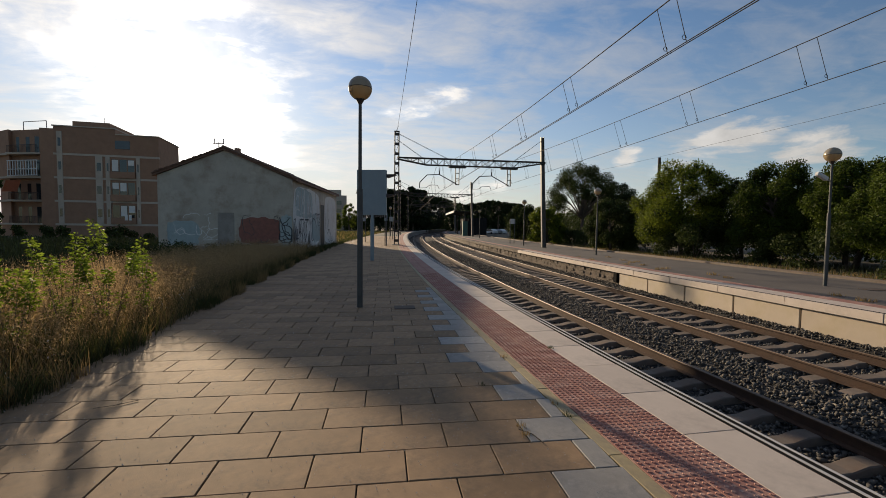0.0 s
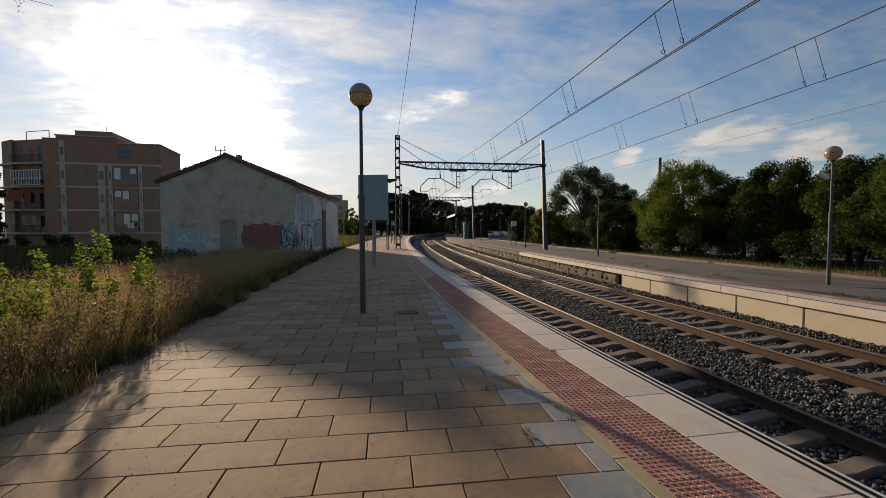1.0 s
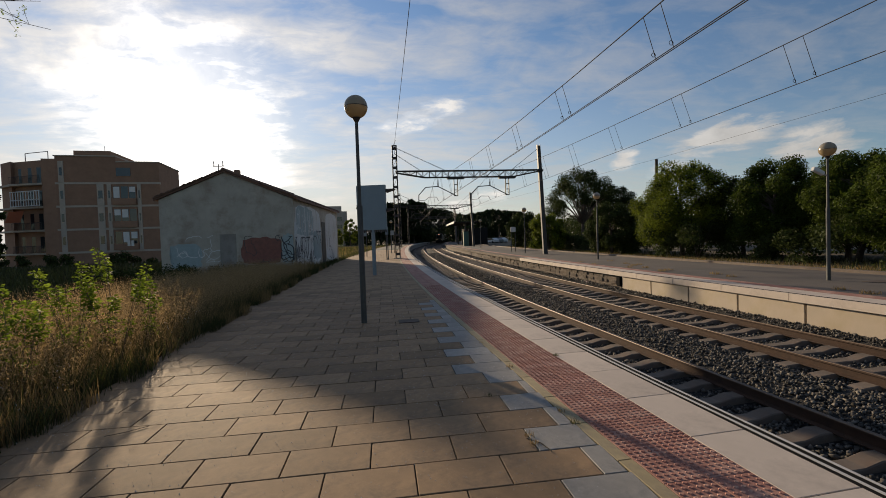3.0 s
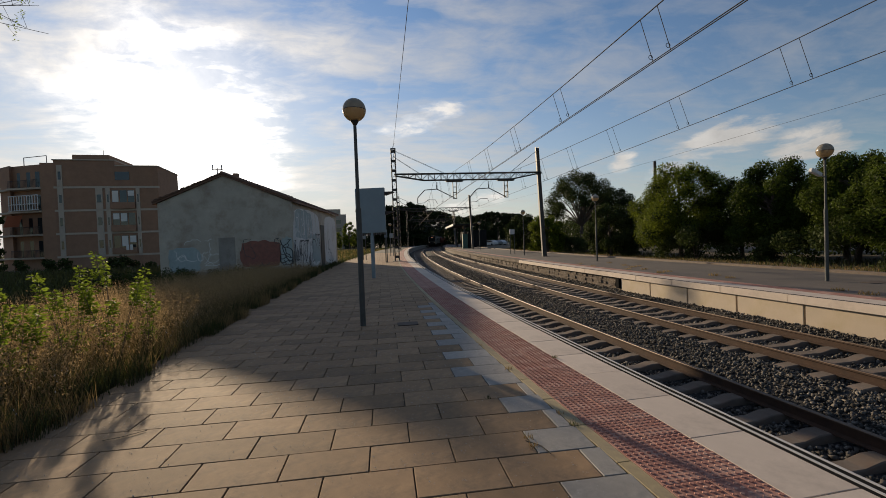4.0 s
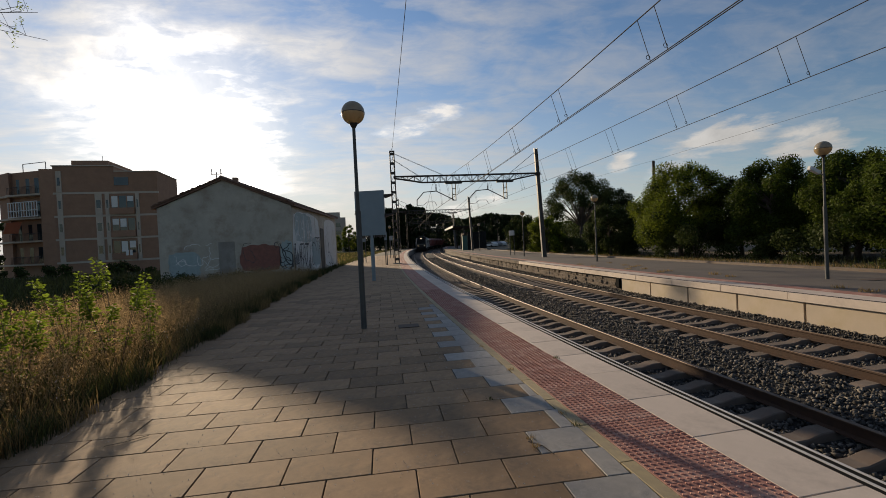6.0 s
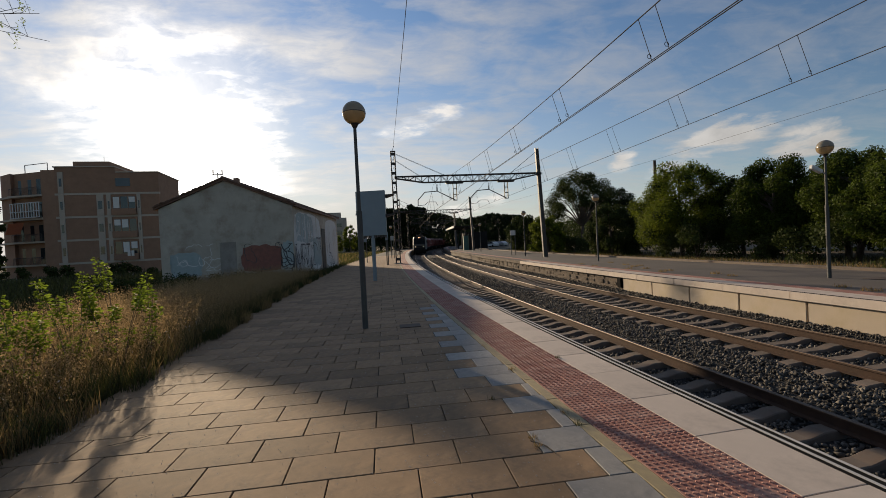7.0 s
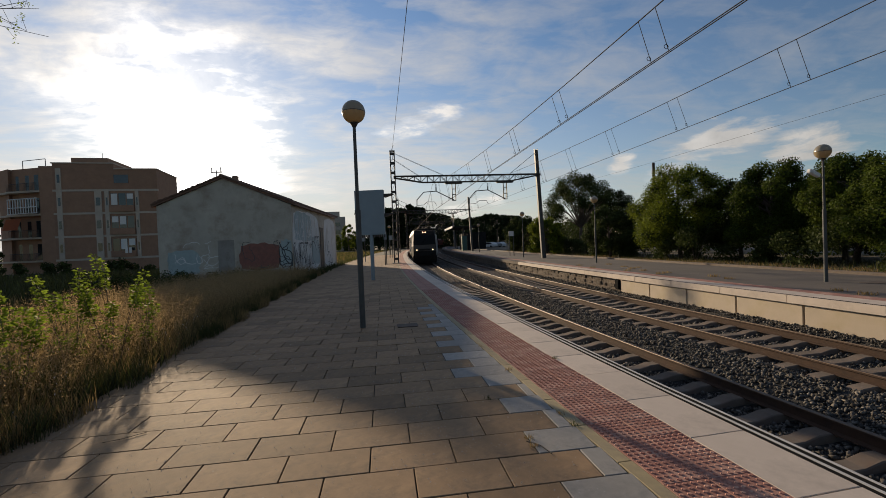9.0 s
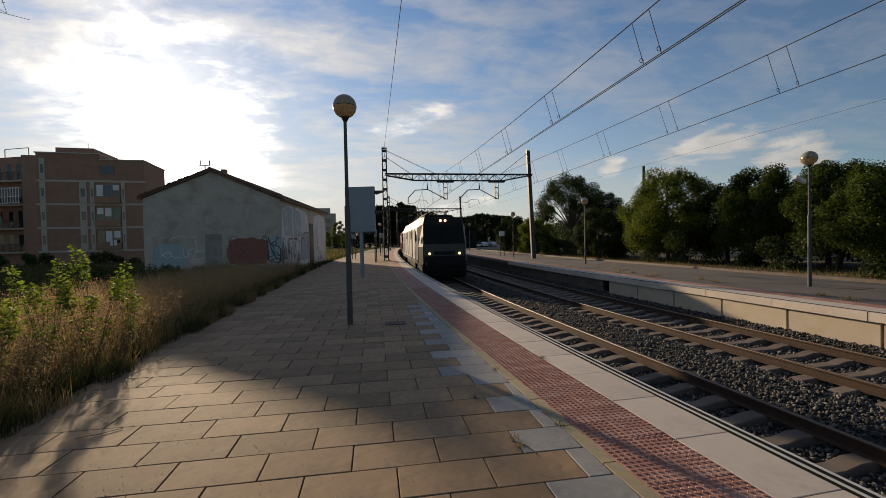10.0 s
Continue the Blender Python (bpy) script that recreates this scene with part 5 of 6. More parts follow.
far_wood("far_woods", [(-75, 40), (-45, 46), (-26, 43), (-15, 41)], 16000, .12, 1.7, 705, "dark low scrub before the apartment building", M_LEAF_DARK)
far_wood("far_woods", [(-130, 60), (-75, 70), (-60, 85), (-30, 95), (-12, 100)], 30000, .28, 3.2, 704, "dark bushes round the apartment building", M_LEAF_DARK)


def undergrowth(name, mat, x0, x1, y0, y1, n, h0, h1, wid, seed, label, base=-.3, edge=0.0):
    """Bent blades: each a strip of two narrow faces."""
    rng = np.random.default_rng(seed)
    x, y = x0 + (x1 - x0) * rng.random(n), y0 + (y1 - y0) * rng.random(n)
    clump = .55 + .45 * np.sin(x * 2.1 + 3 * np.sin(y * .7)) * np.sin(y * 1.3 + x)
    x = x + np.array([bend(v) for v in y])
    h = (h0 + (h1 - h0) * rng.random(n) ** 1.3) * (.65 + .35 * clump)
    a = rng.random(n) * 6.283
    lean = (.12 + .3 * rng.random(n)) * h
    la = rng.random(n) * 6.283
    dx, dy = np.cos(a) * wid * (.6 + .8 * rng.random(n)), np.sin(a) * wid
    p0 = np.stack([x, y, np.full(n, base)], 1)
    p1 = p0 + np.stack([np.cos(la) * lean * .35, np.sin(la) * lean * .35, h * .6 - base * .0], 1)
    p2 = p0 + np.stack([np.cos(la) * lean, np.sin(la) * lean, h - base * .0], 1)
    s = np.stack([dx, dy, np.zeros(n)], 1)
    v = np.concatenate([np.stack([p0 - s, p0 + s, p1 + s * .8, p1 - s * .8], 1), np.stack([p1 - s * .8, p1 + s * .8, p2 + s * .15, p2 - s * .15], 1)])
    return tagged(quads(name, v, mat), label, "grass", kind="stuff")


def seed_heads(name, mat, x0, x1, y0, y1, n, h0, h1, seed, label, base=-.3):
    """Feathery tops: short specks clustered along the upper stem."""
    rng = np.random.default_rng(seed)
    k = 7
    x, y = x0 + (x1 - x0) * rng.random(n), y0 + (y1 - y0) * rng.random(n)
    x = x + np.array([bend(v) for v in y])
    h = h0 + (h1 - h0) * rng.random(n)
    la, lean = rng.random(n) * 6.283, .12 + .2 * rng.random(n)
    f = np.linspace(.72, 1.0, k)[None]
    px = x[:, None] + np.cos(la)[:, None] * lean[:, None] * f ** 2
    py = y[:, None] + np.sin(la)[:, None] * lean[:, None] * f ** 2
    pz = base + h[:, None] * f
    p = np.stack([px, py, pz], 2).reshape(-1, 3) + rng.normal(size=(n * k, 3)) * .012
    d = rng.normal(size=(n * k, 3)) + np.array([0, 0, .8])
    d /= np.linalg.norm(d, axis=1)[:, None]
    t = np.cross(d, rng.normal(size=(n * k, 3)))
    t /= np.linalg.norm(t, axis=1)[:, None]
    s = (.009 + .010 * rng.random(n * k))[:, None]
    return tagged(quads(name, np.stack([p - d * s, p + t * s * .3, p + d * s, p - t * s * .3], 1), mat), label, "grass", kind="stuff")


undergrowth("dry_grass", M_GRASS, -7.2, -3.63, -6, 26, 100000, .45, 1.0, .0027, 31, "tall dry golden grass beside the platform")
undergrowth("weeds", M_GRASS_GREEN, -6.7, -3.43, -6, 26, 52000, .28, .86, .006, 32, "green weeds along the platform edge")
seed_heads("grass_heads", M_GRASS_TIP, -7.2, -3.61, 2.0, 22, 24000, .6, 1.15, 33, "feathery dry grass heads catching the sun")
def edge_tufts():
    """Clumps of weeds leaning out over the paving at uneven distances."""
    rs = random.Random(9)
    y = 2.0
    while y < 27:
        x = -3.66 + rs.uniform(0, .24)
        w = rs.uniform(.12, .3)
        undergrowth("edge_weeds", rs.choice((M_GRASS, M_GRASS_GREEN, M_GRASS_GREEN)), x - w, x + w * .6, y - w, y + w, int(330 * w / .2), .10, .42, .0035, 900 + int(y * 10), "clump of weeds leaning over the platform edge", base=-.06)
        y += rs.uniform(.25, .6)


edge_tufts()
seed_heads("weed_flowers", M_WHITE, -4.5, -3.6, 4.0, 9.0, 26, .35, .7, 41, "tiny pale flowers among the weeds")
undergrowth("weeds", M_GRASS_GREEN, -16, -6.2, 3, 25, 16000, .25, .55, .02, 34, "rough green weeds before the warehouse")
undergrowth("dry_grass", M_GRASS, -16, -6.2, 3, 25, 7000, .3, .6, .012, 35, "dry grass before the warehouse")
undergrowth("weeds", M_GRASS_GREEN, -48, -13.5, 16, 42, 20000, .35, .9, .035, 39, "rough dark weeds on the waste ground")
undergrowth("weeds", M_GRASS_GREEN, -24, -3.5, 39.5, 112, 16000, .25, .7, .03, 42, "weeds on the ground past the warehouse")
undergrowth("dry_grass", M_GRASS, -24, -3.5, 39.5, 112, 9000, .25, .6, .025, 43, "dry grass past the warehouse")
undergrowth("weeds", M_GRASS_GREEN, -4.6, -3.3, 24, 70, 5000, .2, .6, .02, 36, "weeds at the foot of the warehouse wall")
undergrowth("dry_grass", M_GRASS, 16.3, 21, 3, 70, 34000, .04, .2, .010, 37, "dry grass strip behind the far platform", base=-.4)
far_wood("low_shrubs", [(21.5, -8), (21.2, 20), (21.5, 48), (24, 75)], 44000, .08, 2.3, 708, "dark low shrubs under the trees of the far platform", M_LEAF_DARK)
undergrowth("weeds", M_GRASS_GREEN, 18.6, 24.0, 3, 70, 9000, .1, .45, .012, 38, "green weeds under the trees", base=-.4)


def bush(x, y, z, w, h, n, size, mat, seed, label, group):
    rng = np.random.default_rng(seed)
    b = thing("bush", pose(x, y, z), label, "bush", group)
    bm = bmesh.new()
    for k in range(7):
        a = rng.random() * 6.28
        rod(bm, (0, 0, -.1), (math.cos(a) * w * .5, math.sin(a) * w * .5, h * (.5 + .4 * rng.random())), .02, .006, 5)
    tagged(part("stem", bm, M_BARK, b), kind="stuff")
    cs = np.stack([(rng.random(10) - .5) * w * 1.3, (rng.random(10) - .5) * w * 1.3, h * (.2 + .6 * rng.random(10))], 1)
    v = leaf_cloud(rng, cs, np.full(10, w * .35), n, size, .8, .2)
    tagged(quads("leaves", v, mat, b), kind="stuff")


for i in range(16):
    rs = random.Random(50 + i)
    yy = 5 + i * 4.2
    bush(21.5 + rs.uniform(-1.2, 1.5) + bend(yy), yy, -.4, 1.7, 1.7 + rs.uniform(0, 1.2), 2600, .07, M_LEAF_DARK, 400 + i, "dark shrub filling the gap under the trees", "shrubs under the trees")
for i in range(7):
    bush(-13.5 + i * 1.1, 22.5 + (i % 3) * .7, -.3, 1.2, .8, 1500, .05, M_LEAF_DARK, 430 + i, "dark bramble bush against the warehouse", "brambles by the warehouse")


def sapling(x, y, h, seed):
    rng = np.random.default_rng(seed)
    s = thing("sapling", pose(x, y, -.3), "young sapling with bright yellow-green leaves above the grass", "sapling", "saplings in the grass")
    bm = bmesh.new()
    pts = []
    for k in range(6):
        a = rng.random() * 6.28
        l = .12 + .3 * rng.random()
        top = Vector((math.cos(a) * l, math.sin(a) * l, h * (.65 + .35 * rng.random())))
        mid = top * .5 + Vector((0, 0, h * .08))
        rod(bm, (0, 0, 0), mid, .006, .004, 5)
        rod(bm, mid, top, .004, .002, 5)
        for f in np.linspace(.4, 1, 8):
            p = (mid * (1 - f) + top * f) if f > .5 else mid * (f * 2)
            pts.append(p)
    tagged(part("stem", bm, M_BARK, s), kind="stuff")
    q = []
    for p in pts:
        for j in range(13):
            d = Vector(rng.normal(size=3)).normalized()
            d.z *= .5
            t = d.cross(Vector(rng.normal(size=3))).normalized()
            c = p + d * .06
            sz = .022 + .016 * rng.random()
            q.append([c - d * sz, c + t * sz * .45, c + d * sz, c - t * sz * .45])
    tagged(quads("leaves", np.array(q), M_SHRUB, s), kind="stuff")


for i, (x, y, h) in enumerate(((-3.75, 6.5, 1.75), (-3.95, 6.9, 1.85), (-4.05, 6.2, 1.7), (-4.3, 6.5, 1.65), (-4.05, 5.3, 1.5), (-4.25, 5.0, 1.35), (-4.6, 5.8, 1.5), (-3.65, 7.2, 1.6))):
    sapling(x, y, h, 60 + i)


def grit():
    """Tiny pale stones and crumbs on the paving; their white also paints its glints."""
    rng = np.random.default_rng(81)
    n = 3400
    x, y = -3.1 + 4.4 * rng.random(n), 1.6 + 7.5 * rng.random(n) ** 1.3
    r = .0016 + .0030 * rng.random(n) ** 2.4
    verts, faces = [], []
    for px, py, pr in zip(x, y, r):
        o = len(verts)
        verts += [(px - pr, py, .001), (px, py - pr, .001), (px + pr, py, .001), (px, py + pr, .001), (px + pr * .2, py, .001 + pr * 1.1)]
        faces += [(o, o + 1, o + 4), (o + 1, o + 2, o + 4), (o + 2, o + 3, o + 4), (o + 3, o, o + 4)]
    tagged(raw("grit", verts, faces, M_WHITE), "tiny pale grit on the platform paving, also standing in for its glints", "grit", kind="stuff")


grit()
tagged(link("twig", pipe(bmesh.new(), [(-2.35, 3.86, .008), (-2.22, 3.90, .010), (-2.08, 4.0, .008)], .0025), M_BARK), "short dry twig lying on the paving", "twig")
tagged(link("twig", pipe(bmesh.new(), [(1.02, 3.12, .006), (1.1, 3.02, .008), (1.13, 2.9, .006)], .004), M_BARK), "dry stalk lying beside a pale paving slab", "twig")

# small weeds in the joints beside the yellow strip
def joint_weed(x, y, r, n, seed):
    undergrowth("joint_weed", M_GRASS if seed % 3 else M_GRASS_GREEN, x - r, x + r, y - r, y + r, n, .015, .06, .0025, seed, "small weed tuft growing from a paving joint", base=-.01)


for i, (x, y) in enumerate(((1.0, 3.55), (1.0, 3.3), (0.56, 3.15), (0.54, 3.02), (0.5, 4.05), (1.0, 4.9), (0.99, 6.1), (1.72, 5.2))):
    joint_weed(x, y, .035, 30, 500 + i)
for i in range(14):
    rs = random.Random(i)
    x, y = FAR_EDGE + rs.uniform(.9, 3.2), rs.uniform(7, 24)
    undergrowth("joint_weed", M_GRASS, x - .15, x + .15, y - .15, y + .15, 60, .05, .14, .006, 520 + i, "dry weed tuft on the far platform", base=FAR_Z - .01)


# ------------------------------------------------------------ the train
def locomotive():
    lo = thing("locomotive", pose(0, 0, RAIL_Z), "grey and white electric freight locomotive with lit headlights", "locomotive")
    # front faces -y at y = 0; body runs back to y = 18.5; z from rail top
    W = 1.45
    bm = bmesh.new()
    sec = [(-W, 1.05), (W, 1.05), (W, 3.15), (W - .22, 3.75), (-W + .22, 3.75), (-W, 3.15)]
    rings = []
    for y, k, dz in ((1.15, 1.0, 0), (17.4, 1.0, 0)):
        rings.append([bm.verts.new((x * k, y, z)) for x, z in sec])
    for i in range(6):
        bm.faces.new((rings[0][i], rings[0][(i + 1) % 6], rings[1][(i + 1) % 6], rings[1][i]))
    bm.faces.new(rings[0][::-1])
    bm.faces.new(rings[1])
    bmesh.ops.recalc_face_normals(bm, faces=bm.faces)
    part("body", bm, M_LOCO, lo, "grey-white body sides")
    for end in (0, 1):
        bm = bmesh.new()
        a = [(-1.24, .95), (1.24, .95), (1.24, 2.0), (1.17, 3.35), (1.06, 3.72), (-1.06, 3.72), (-1.17, 3.35), (-1.24, 2.0)]
        ya = [.05, .05, .0, .42, .62, .62, .42, .0]
        b = [(-W, .95), (W, .95), (W, 2.0), (W, 3.15), (W - .22, 3.75), (-W + .22, 3.75), (-W, 3.15), (-W, 2.0)]
        fr = [bm.verts.new((x, y, z)) for (x, z), y in zip(a, ya)]
        bk = [bm.verts.new((x, 1.16, z)) for x, z in b]
        bm.faces.new((fr[0], fr[1], fr[2], fr[7]))
        bm.faces.new((fr[7], fr[2], fr[3], fr[6]))
        bm.faces.new((fr[6], fr[3], fr[4], fr[5]))
        for i in range(8):
            j = (i + 1) % 8
            side = bm.faces.new((fr[i], bk[i], bk[j], fr[j]))
            side.material_index = 1 if i in (1, 2, 5, 6) else 0
        bmesh.ops.recalc_face_normals(bm, faces=bm.faces)
        cab = part("cab", bm, [M_LOCO_DARK, M_LOCO], lo, "dark sloped cab front between grey-white sides")
        bm = bmesh.new()
        v = [bm.verts.new(p) for p in ((-1.12, .08, 2.2), (1.12, .08, 2.2), (1.06, .36, 3.2), (-1.06, .36, 3.2))]
        bm.faces.new(v)
        for q in v:
            q.co.y -= .03
        bmesh.ops.solidify(bm, geom=bm.faces[:], thickness=.03)
        part("windscreen", bm, M_SCREEN, cab)
        part("front_panel", boxed(-1.2, -.035, 1.45, 1.2, .02, 2.15, .02), M_FRONT, cab, "dirty grey front panel")
        part("front_stripe", boxed(-.62, -.05, 1.52, .62, -.03, 1.72, .01), M_LOCO_DARK, cab)
        part("wiper", rod(bmesh.new(), (-.35, .03, 2.25), (.12, .18, 2.85), .012, n=5), M_RUBBER, cab)
        for sx in (-1, 1):
            part("mirror", boxed(sx * 1.56 - .05, .95, 2.35, sx * 1.56 + .05, 1.05, 2.75, .02), M_LOCO_DARK, cab)
        for sx in (-.87, .87):
            part("headlight", rod(bmesh.new(), (sx, -.075, 1.60), (sx, .02, 1.60), .075, n=14), M_LIGHT_W if not end else M_GLASS, cab, "lit headlight")
        for sx in (-.14, .14):
            part("top_light", rod(bmesh.new(), (sx, .40, 3.52), (sx, .56, 3.52), .075, n=12), M_LIGHT_R if not end else M_GLASS, cab, "lit upper headlight")
        bm = bmesh.new()
        box(bm, -1.3, .06, .32, 1.3, .5, 1.0, .04)
        part("buffer_beam", bm, M_UNDER, cab)
        bm = bmesh.new()
        v = [bm.verts.new(p) for p in ((-1.25, .3, .15), (1.25, .3, .15), (1.25, .0, .55), (-1.25, .0, .55), (-1.25, .5, .15), (1.25, .5, .15), (1.25, .5, .6), (-1.25, .5, .6))]
        for f in ((0, 1, 2, 3), (4, 7, 6, 5), (0, 4, 5, 1), (3, 2, 6, 7), (0, 3, 7, 4), (1, 5, 6, 2)):
            bm.faces.new([v[i] for i in f])
        part("snowplough", bm, M_UNDER, cab)
        for sx in (-.87, .87):
            bm = bmesh.new()
            rod(bm, (sx, -.45, 1.02), (sx, .1, 1.02), .09, n=12)
            rod(bm, (sx, -.50, 1.02), (sx, -.44, 1.02), .24, n=18)
            part("buffer", bm, M_UNDER, cab)
        bm = bmesh.new()
        rod(bm, (0, -.15, .95), (0, .1, .95), .06)
        rod(bm, (0, -.15, .95), (0, -.12, .6), .04)
        part("coupling", bm, M_UNDER, cab)
        if end:
            cab.matrix_basis = pose(0, 18.5, 0, 0, 0, 180)
    # doors, grilles and stripes on the sides
    for sx in (-1, 1):
        for y in (1.35, 16.6):
            part("cab_door", boxed(sx * W - .02, y, 1.15, sx * W + .02, y + .62, 3.0, .01), M_STEEL, lo)
            part("side_window", boxed(sx * W - .025, y + .72, 2.25, sx * W + .025, y + 1.25, 3.0, .01), M_GLASS, lo)
        for i in range(2):
            y = 5.9 + i * 5.0
            gr = part("grille", boxed(sx * W - .012, y, 2.5, sx * W + .012, y + 1.6, 3.05), M_LOCO_DARK, lo)
        for i in range(6):
            y = 3.0 + i * 2.5
            part("side_rib", boxed(sx * W - .03, y, 1.2, sx * W + .03, y + .07, 3.12), M_LOCO, lo)
        part("sill", boxed(sx * W - .03, 1.2, .98, sx * W + .03, 17.3, 1.2), M_LOCO_DARK, lo)
        for y in (1.25, 2.05):
            part("handrail", rod(bmesh.new(), (sx * (W + .06), y, 1.1), (sx * (W + .06), y, 2.6), .02, n=6), M_WHITE, lo)
    for sx in (-.5, .5):
        part("busbar", pipe(bmesh.new(), [(sx, 1.6, 4.18), (sx, 8.2, 4.24), (sx, 16.2, 4.18)], .022), M_DARKSTEEL, lo)
    for y in (2.4, 6.0, 8.6, 11.2, 15.6):
        for sx in (-.5, .5):
            part("roof_insulator", rod(bmesh.new(), (sx, y, 3.9), (sx, y, 4.2), .06, .04, 8), M_TRUNKLIT, lo)
    for sx in (-1, 1):
        for i in range(14):
            y = 2.9 + i * 1.0
            part("side_groove", boxed(sx * 1.45 - .018, y, 1.3, sx * 1.45 + .018, y + .03, 3.05), M_FRONT, lo)
    part("roof_cover", boxed(-.95, 2.2, 3.7, .95, 16.3, 3.95, .08), M_LOCO_DARK, lo)
    # pantographs
    for y, up in ((4.2, False), (14.0, True)):
        bm = bmesh.new()
        box(bm, -.6, y - .5, 3.95, .6, y + .5, 4.05)
        if up:
            pipe(bm, [(0, y + .4, 4.05), (0, y - .9, 4.55), (0, y + .2, 4.95)], .03)
            rod(bm, (-.8, y + .2, 4.97), (.8, y + .2, 4.97), .03)
        else:
            pipe(bm, [(0, y + .4, 4.05), (0, y - .9, 4.18), (0, y + .5, 4.28)], .03)
            rod(bm, (-.8, y + .5, 4.3), (.8, y + .5, 4.3), .03)
        part("pantograph", bm, M_DARKSTEEL, lo)
    for y in (3.9, 14.6):
        bm = bmesh.new()
        box(bm, -1.15, y - 1.8, .45, -1.0, y + 1.8, .85, .03)
        box(bm, 1.0, y - 1.8, .45, 1.15, y + 1.8, .85, .03)
        box(bm, -1.0, y - .3, .5, 1.0, y + .3, .9)
        bog = part("bogie", bm, M_UNDER, lo)
        for dy in (-1.3, 1.3):
            for sx in (-.83, .83):
                part("wheel", rod(bmesh.new(), (sx - .06, y + dy, .6), (sx + .06, y + dy, .6), .6, n=20), M_UNDER, bog)
    part("underframe_box", boxed(-1.2, 6.4, .35, 1.2, 12.1, 1.05, .05), M_UNDER, lo)
    return lo


def wagon():
    wa = thing("freight_wagon", pose(0, 0, RAIL_Z), "red-brown covered freight wagon in the moving train", "wagon", "wagons of the train")
    L = 14.4
    bm = bmesh.new()
    sec = [(-1.05, 1.15), (1.05, 1.15), (1.42, 1.9), (1.42, 3.2), (.95, 3.75), (-.95, 3.75), (-1.42, 3.2), (-1.42, 1.9)]
    prism(bm, sec, .5, L - .5)
    bmesh.ops.recalc_face_normals(bm, faces=bm.faces)
    part("body", bm, M_WAGON, wa)
    for i in range(9):
        y = .7 + i * 1.6
        for sx in (-1, 1):
            part("rib", boxed(sx * 1.42 - .05, y, 1.5, sx * 1.42 + .05, y + .12, 3.2), M_WAGON, wa)
    part("roof_walk", boxed(-.35, .6, 3.76, .35, L - .6, 3.84), M_STEEL, wa)
    part("panel", boxed(-1.47, 5.5, 2.2, -1.42, 8.4, 3.0), M_WHITE, wa, "pale data panel")
    part("underframe", boxed(-1.2, .25, .9, 1.2, L - .25, 1.16), M_UNDER, wa)
    for y in (2.3, L - 2.3):
        bm = bmesh.new()
        for sx in (-1.0, 1.0):
            box(bm, sx - .07, y - 1.2, .4, sx + .07, y + 1.2, .75)
        bog = part("bogie", bm, M_UNDER, wa)
        for dy in (-.9, .9):
            for sx in (-.83, .83):
                part("wheel", rod(bmesh.new(), (sx - .06, y + dy, .46), (sx + .06, y + dy, .46), .46, n=16), M_UNDER, bog)
    for y, s in ((0, -1), (L, 1)):
        for sx in (-.87, .87):
            part("buffer", rod(bmesh.new(), (sx, y + s * .1, 1.02), (sx, y - s * .3, 1.02), .16, n=10), M_UNDER, wa)
    return wa


loco = locomotive()
train = [(loco, 0.0, 18.5)]
first = wagon()
train.append((first, 19.2, 14.4))
for k in range(1, 11):
    train.append((copy_thing(first, pose(0, 0, RAIL_Z)), 19.2 + 15.1 * k, 14.4))


# ------------------------------------------------------------ paving pieces of the near platform
TY0, TW, TD = 2.93, 0.60, 0.368
STRIP0, STRIP1 = 1.00, 1.11        # yellow strip, seen from the line of the curve
RED1 = 1.72
COP1 = EDGE - 0.13


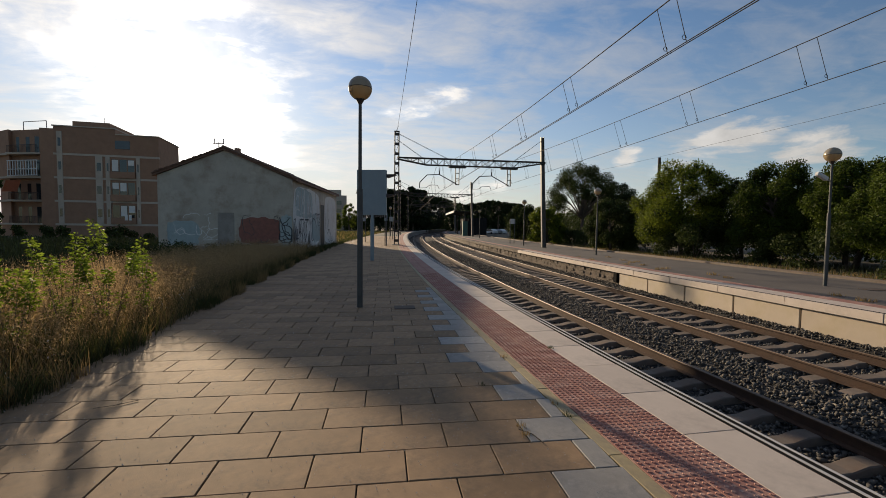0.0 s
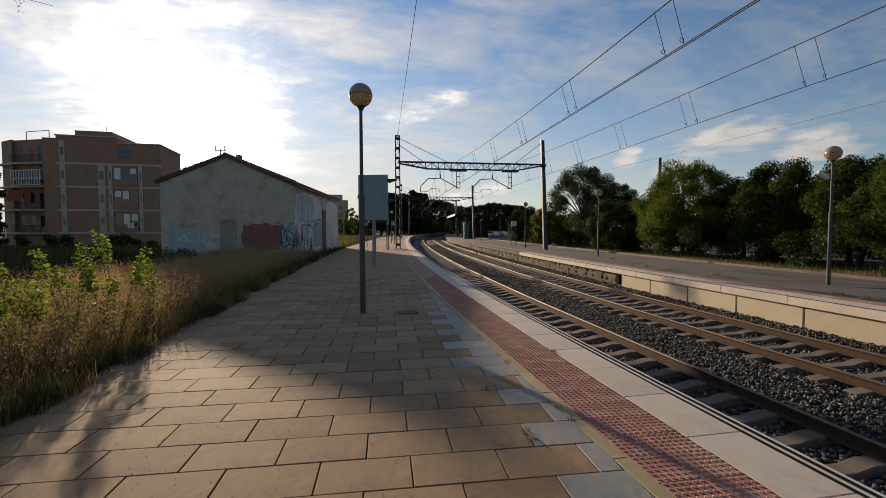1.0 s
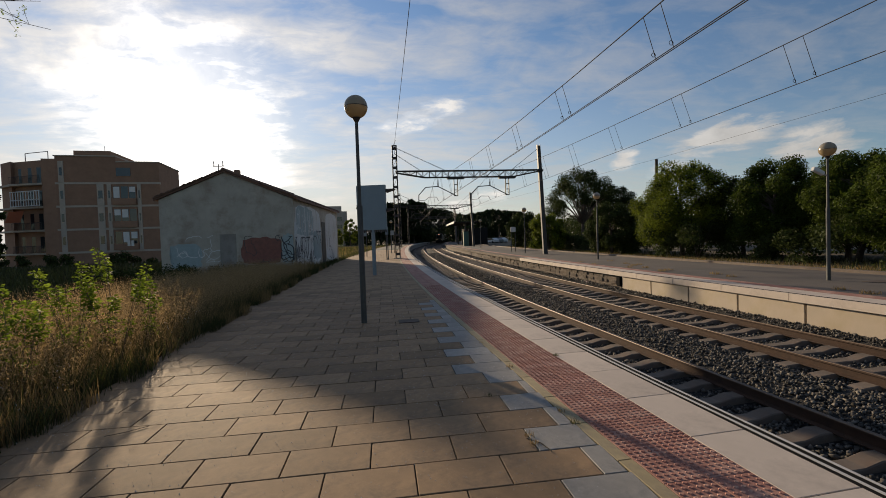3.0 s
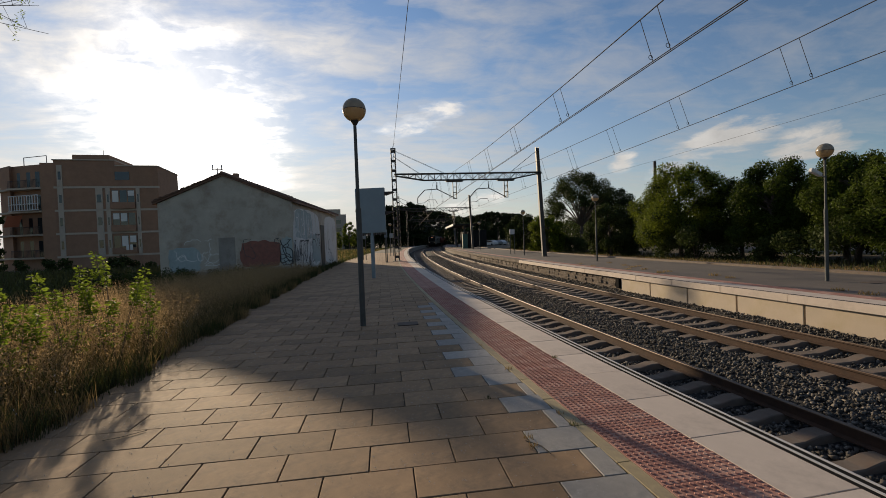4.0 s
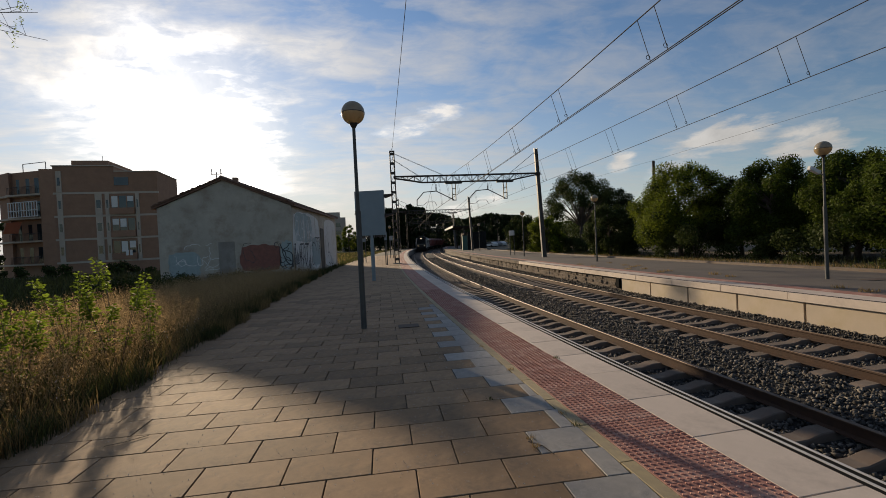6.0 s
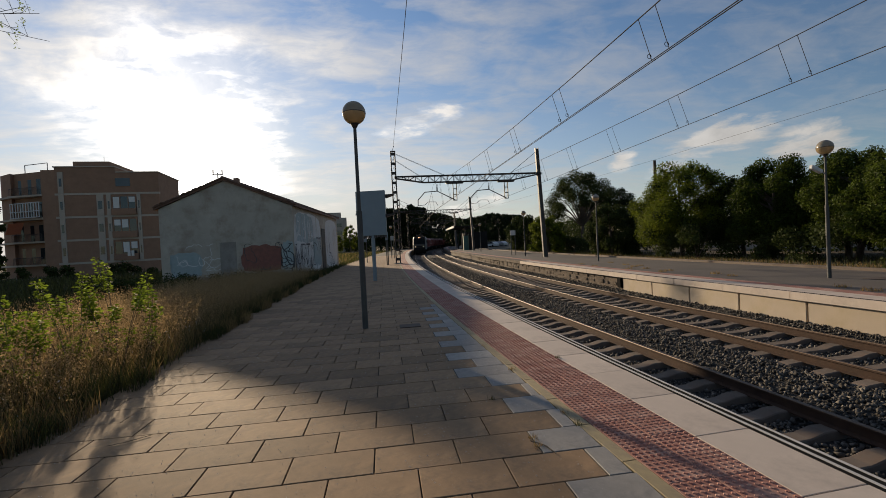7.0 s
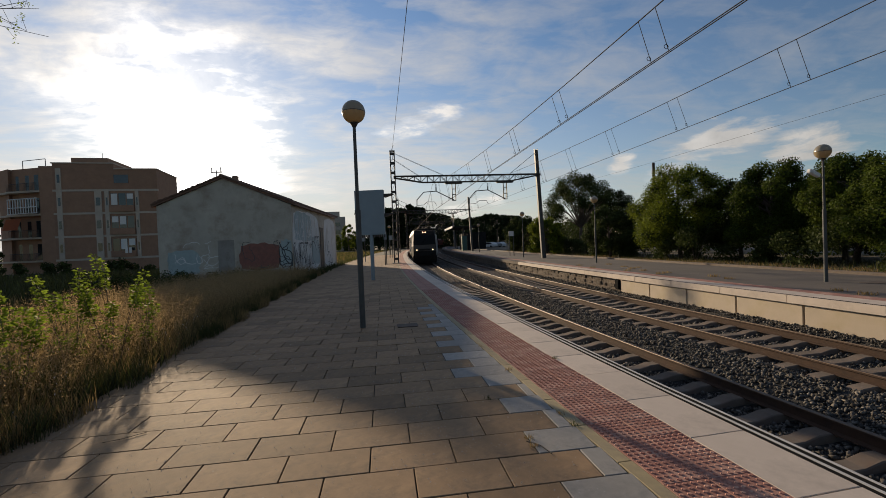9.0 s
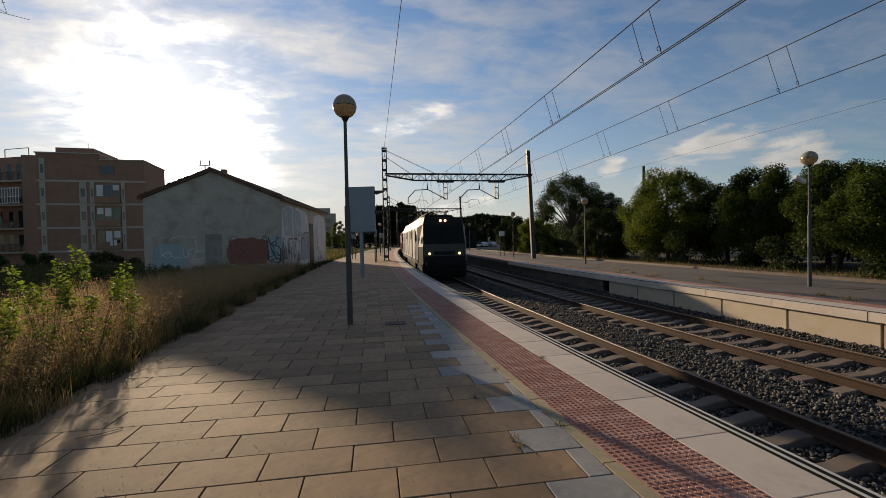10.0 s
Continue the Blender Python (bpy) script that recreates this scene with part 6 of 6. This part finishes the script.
def paving():
    shapes = {}

    def slab(name, w, d, mat, x, y, z=0.0, t=.05, curved=True):
        key = (name, round(w, 3), round(d, 3))
        if key not in shapes:
            bm = bmesh.new()
            g = .0008 if name == "tactile_tile" else .0042
            top = [(-w / 2 + g + .003, -d / 2 + g + .003), (w / 2 - g - .003, -d / 2 + g + .003), (w / 2 - g - .003, d / 2 - g - .003), (-w / 2 + g + .003, d / 2 - g - .003)]
            rim = [(-w / 2 + g, -d / 2 + g), (w / 2 - g, -d / 2 + g), (w / 2 - g, d / 2 - g), (-w / 2 + g, d / 2 - g)]
            a = [bm.verts.new((u, v, 0)) for u, v in top]
            b = [bm.verts.new((u, v, -.004)) for u, v in rim]
            c = [bm.verts.new((u, v, -t)) for u, v in rim]
            bm.faces.new(a)
            for i in range(4):
                j = (i + 1) % 4
                bm.faces.new((b[i], b[j], a[j], a[i]))
                bm.faces.new((c[i], c[j], b[j], b[i]))
            me = bpy.data.meshes.new(name)
            bm.to_mesh(me)
            bm.free()
            me.materials.append(mat)
            shapes[key] = me
        ob = new(name, shapes[key])
        ob.parent = pave
        ob.location = (x + (bend(y) if curved else 0), y, z + random.uniform(-.002, .002))
        ob.rotation_euler = (random.uniform(-.002, .002), random.uniform(-.002, .002), -radians(turn(y)) if curved else 0)

    far_v, far_f = [], []
    lv, lf = [], []

    def flat(vs, fs, x0, x1, y0, y1, z=0.0, curved=True):
        o = len(vs)
        g = .004
        for u, v, w in ((x0 + g, y0 + g, z), (x1 - g, y0 + g, z), (x1 - g, y1 - g, z), (x0 + g, y1 - g, z), (x0 + g, y0 + g, z - .03), (x1 - g, y0 + g, z - .03), (x1 - g, y1 - g, z - .03), (x0 + g, y1 - g, z - .03)):
            vs.append((u + (bend(v) if curved else 0), v, w))
        fs += [(o, o + 1, o + 2, o + 3), (o + 4, o + 5, o + 1, o), (o + 5, o + 6, o + 2, o + 1), (o + 6, o + 7, o + 3, o + 2), (o + 7, o + 4, o, o + 3)]

    k = -24
    count = 0
    while True:
        y0 = TY0 + k * TD
        if y0 > 62:
            break
        ym = y0 + TD / 2
        strip, back_x = STRIP0 + bend(ym), PLAT_BACK + bend(ym)
        # the slabs lie on a straight grid; pale pieces of odd width fill up to the curved strip
        start = 1.35 if k % 2 == 1 else 1.05
        while start > strip - .07:
            start -= TW
        while start + TW < strip - .07:
            start += TW
        xs = [start - TW * i for i in range(12)]
        xs = [x for x in xs if x > back_x] + [back_x]
        for b, a in zip(xs, xs[1:]):
            if b - a < .06:
                continue
            if .8 < y0 < 13.6 and count < 300:
                slab("paving_slab", b - a, TD, M_TILE, (a + b) / 2, ym, curved=False)
                count += 1
            else:
                flat(far_v, far_f, a, b, y0, y0 + TD, curved=False)
        if .8 < y0 < 10.5:
            slab("pale_slab", strip - start, TD, M_TILE_LIGHT, (start + strip) / 2, ym, curved=False)
        else:
            vs, fs = (lv, lf) if y0 < 1 else (far_v, far_f)
            flat(vs, fs, start, strip, y0, y0 + TD, curved=False)
        k += 1
    tagged(raw("paving_beyond", far_v, far_f, M_TILE_ISL, pave), kind="stuff")
    tagged(raw("pale_paving_beyond", lv, lf, M_TILE_LIGHT, pave), kind="stuff")
    yv, yf, rv, rf, cv, cf = [], [], [], [], [], []
    y = -5.7
    while y < 120:
        if .2 < y < 24:
            slab("yellow_piece", STRIP1 - STRIP0, .6, M_YELLOW, (STRIP0 + STRIP1) / 2, y + .3)
        else:
            flat(yv, yf, STRIP0, STRIP1, y, y + .6)
        for j in range(2):
            x0 = STRIP1 + j * (RED1 - STRIP1) / 2
            x1 = x0 + (RED1 - STRIP1) / 2
            for q in range(2):
                if .2 < y < 18:
                    slab("tactile_tile", x1 - x0, .3, M_RED, (x0 + x1) / 2, y + .15 + .3 * q)
                else:
                    flat(rv, rf, x0, x1, y + .3 * q, y + .3 + .3 * q)
        y += .6
    y = -5.77
    while y < 120:
        if .2 < y < 26:
            slab("coping_slab", COP1 - RED1, .79, M_COPING, (RED1 + COP1) / 2, y + .395, t=.12)
        else:
            flat(cv, cf, RED1, COP1, y, y + .79)
        y += .79
    tagged(raw("yellow_strip_beyond", yv, yf, M_YELLOW, pave), kind="stuff")
    tagged(raw("tactile_beyond", rv, rf, M_RED, pave), kind="stuff")
    tagged(raw("coping_beyond", cv, cf, M_COPING, pave), kind="stuff")
    # the edge: rubber and aluminium strips
    for a, b, z, m in ((COP1, COP1 + .028, -.001, M_RUBBER), (COP1 + .028, COP1 + .055, .002, M_ALU), (COP1 + .055, COP1 + .104, -.001, M_RUBBER), (COP1 + .104, EDGE, .001, M_ALU)):
        sweep("edge_strip", [(a, -.15), (b, -.15), (b, z), (a, z)], m, pave, ys=PLAT_YS)
    # studs on the tactile tiles
    st_v, st_f = [], []
    rows = int((14 - .3) / .05)
    for i in range(rows):
        yy = .325 + i * .05
        for j in range(12):
            xx = STRIP1 + .027 + j * .0505 + bend(yy)
            o = len(st_v)
            for q in range(6):
                a = q * 1.0472
                st_v.append((xx + .0185 * math.cos(a), yy + .0185 * math.sin(a), -.003))
            for q in range(6):
                a = q * 1.0472
                st_v.append((xx + .0125 * math.cos(a), yy + .0125 * math.sin(a), .007))
            st_f.append(tuple(o + 6 + q for q in range(6)))
            for q in range(6):
                st_f.append((o + q, o + (q + 1) % 6, o + 6 + (q + 1) % 6, o + 6 + q))
    tagged(raw("tactile_studs", st_v, st_f, M_RED, pave), kind="stuff")


paving()


# ------------------------------------------------------------ what moves
def motions():
    """The train rolls towards the camera along the near track at a steady speed."""
    for ob, back_, length in train:
        rows = []
        for i in range(21):
            t = i * .5
            s = 24.5 + 22.3 * (10 - t) + back_
            x0, x1 = TRACKS[0] + bend(s), TRACKS[0] + bend(s + length)
            a = math.degrees(math.atan2(x1 - x0, length))
            rows.append((t, pose(x0, s, RAIL_Z, 0, 0, -a)))
        walk(ob, rows)


motions()
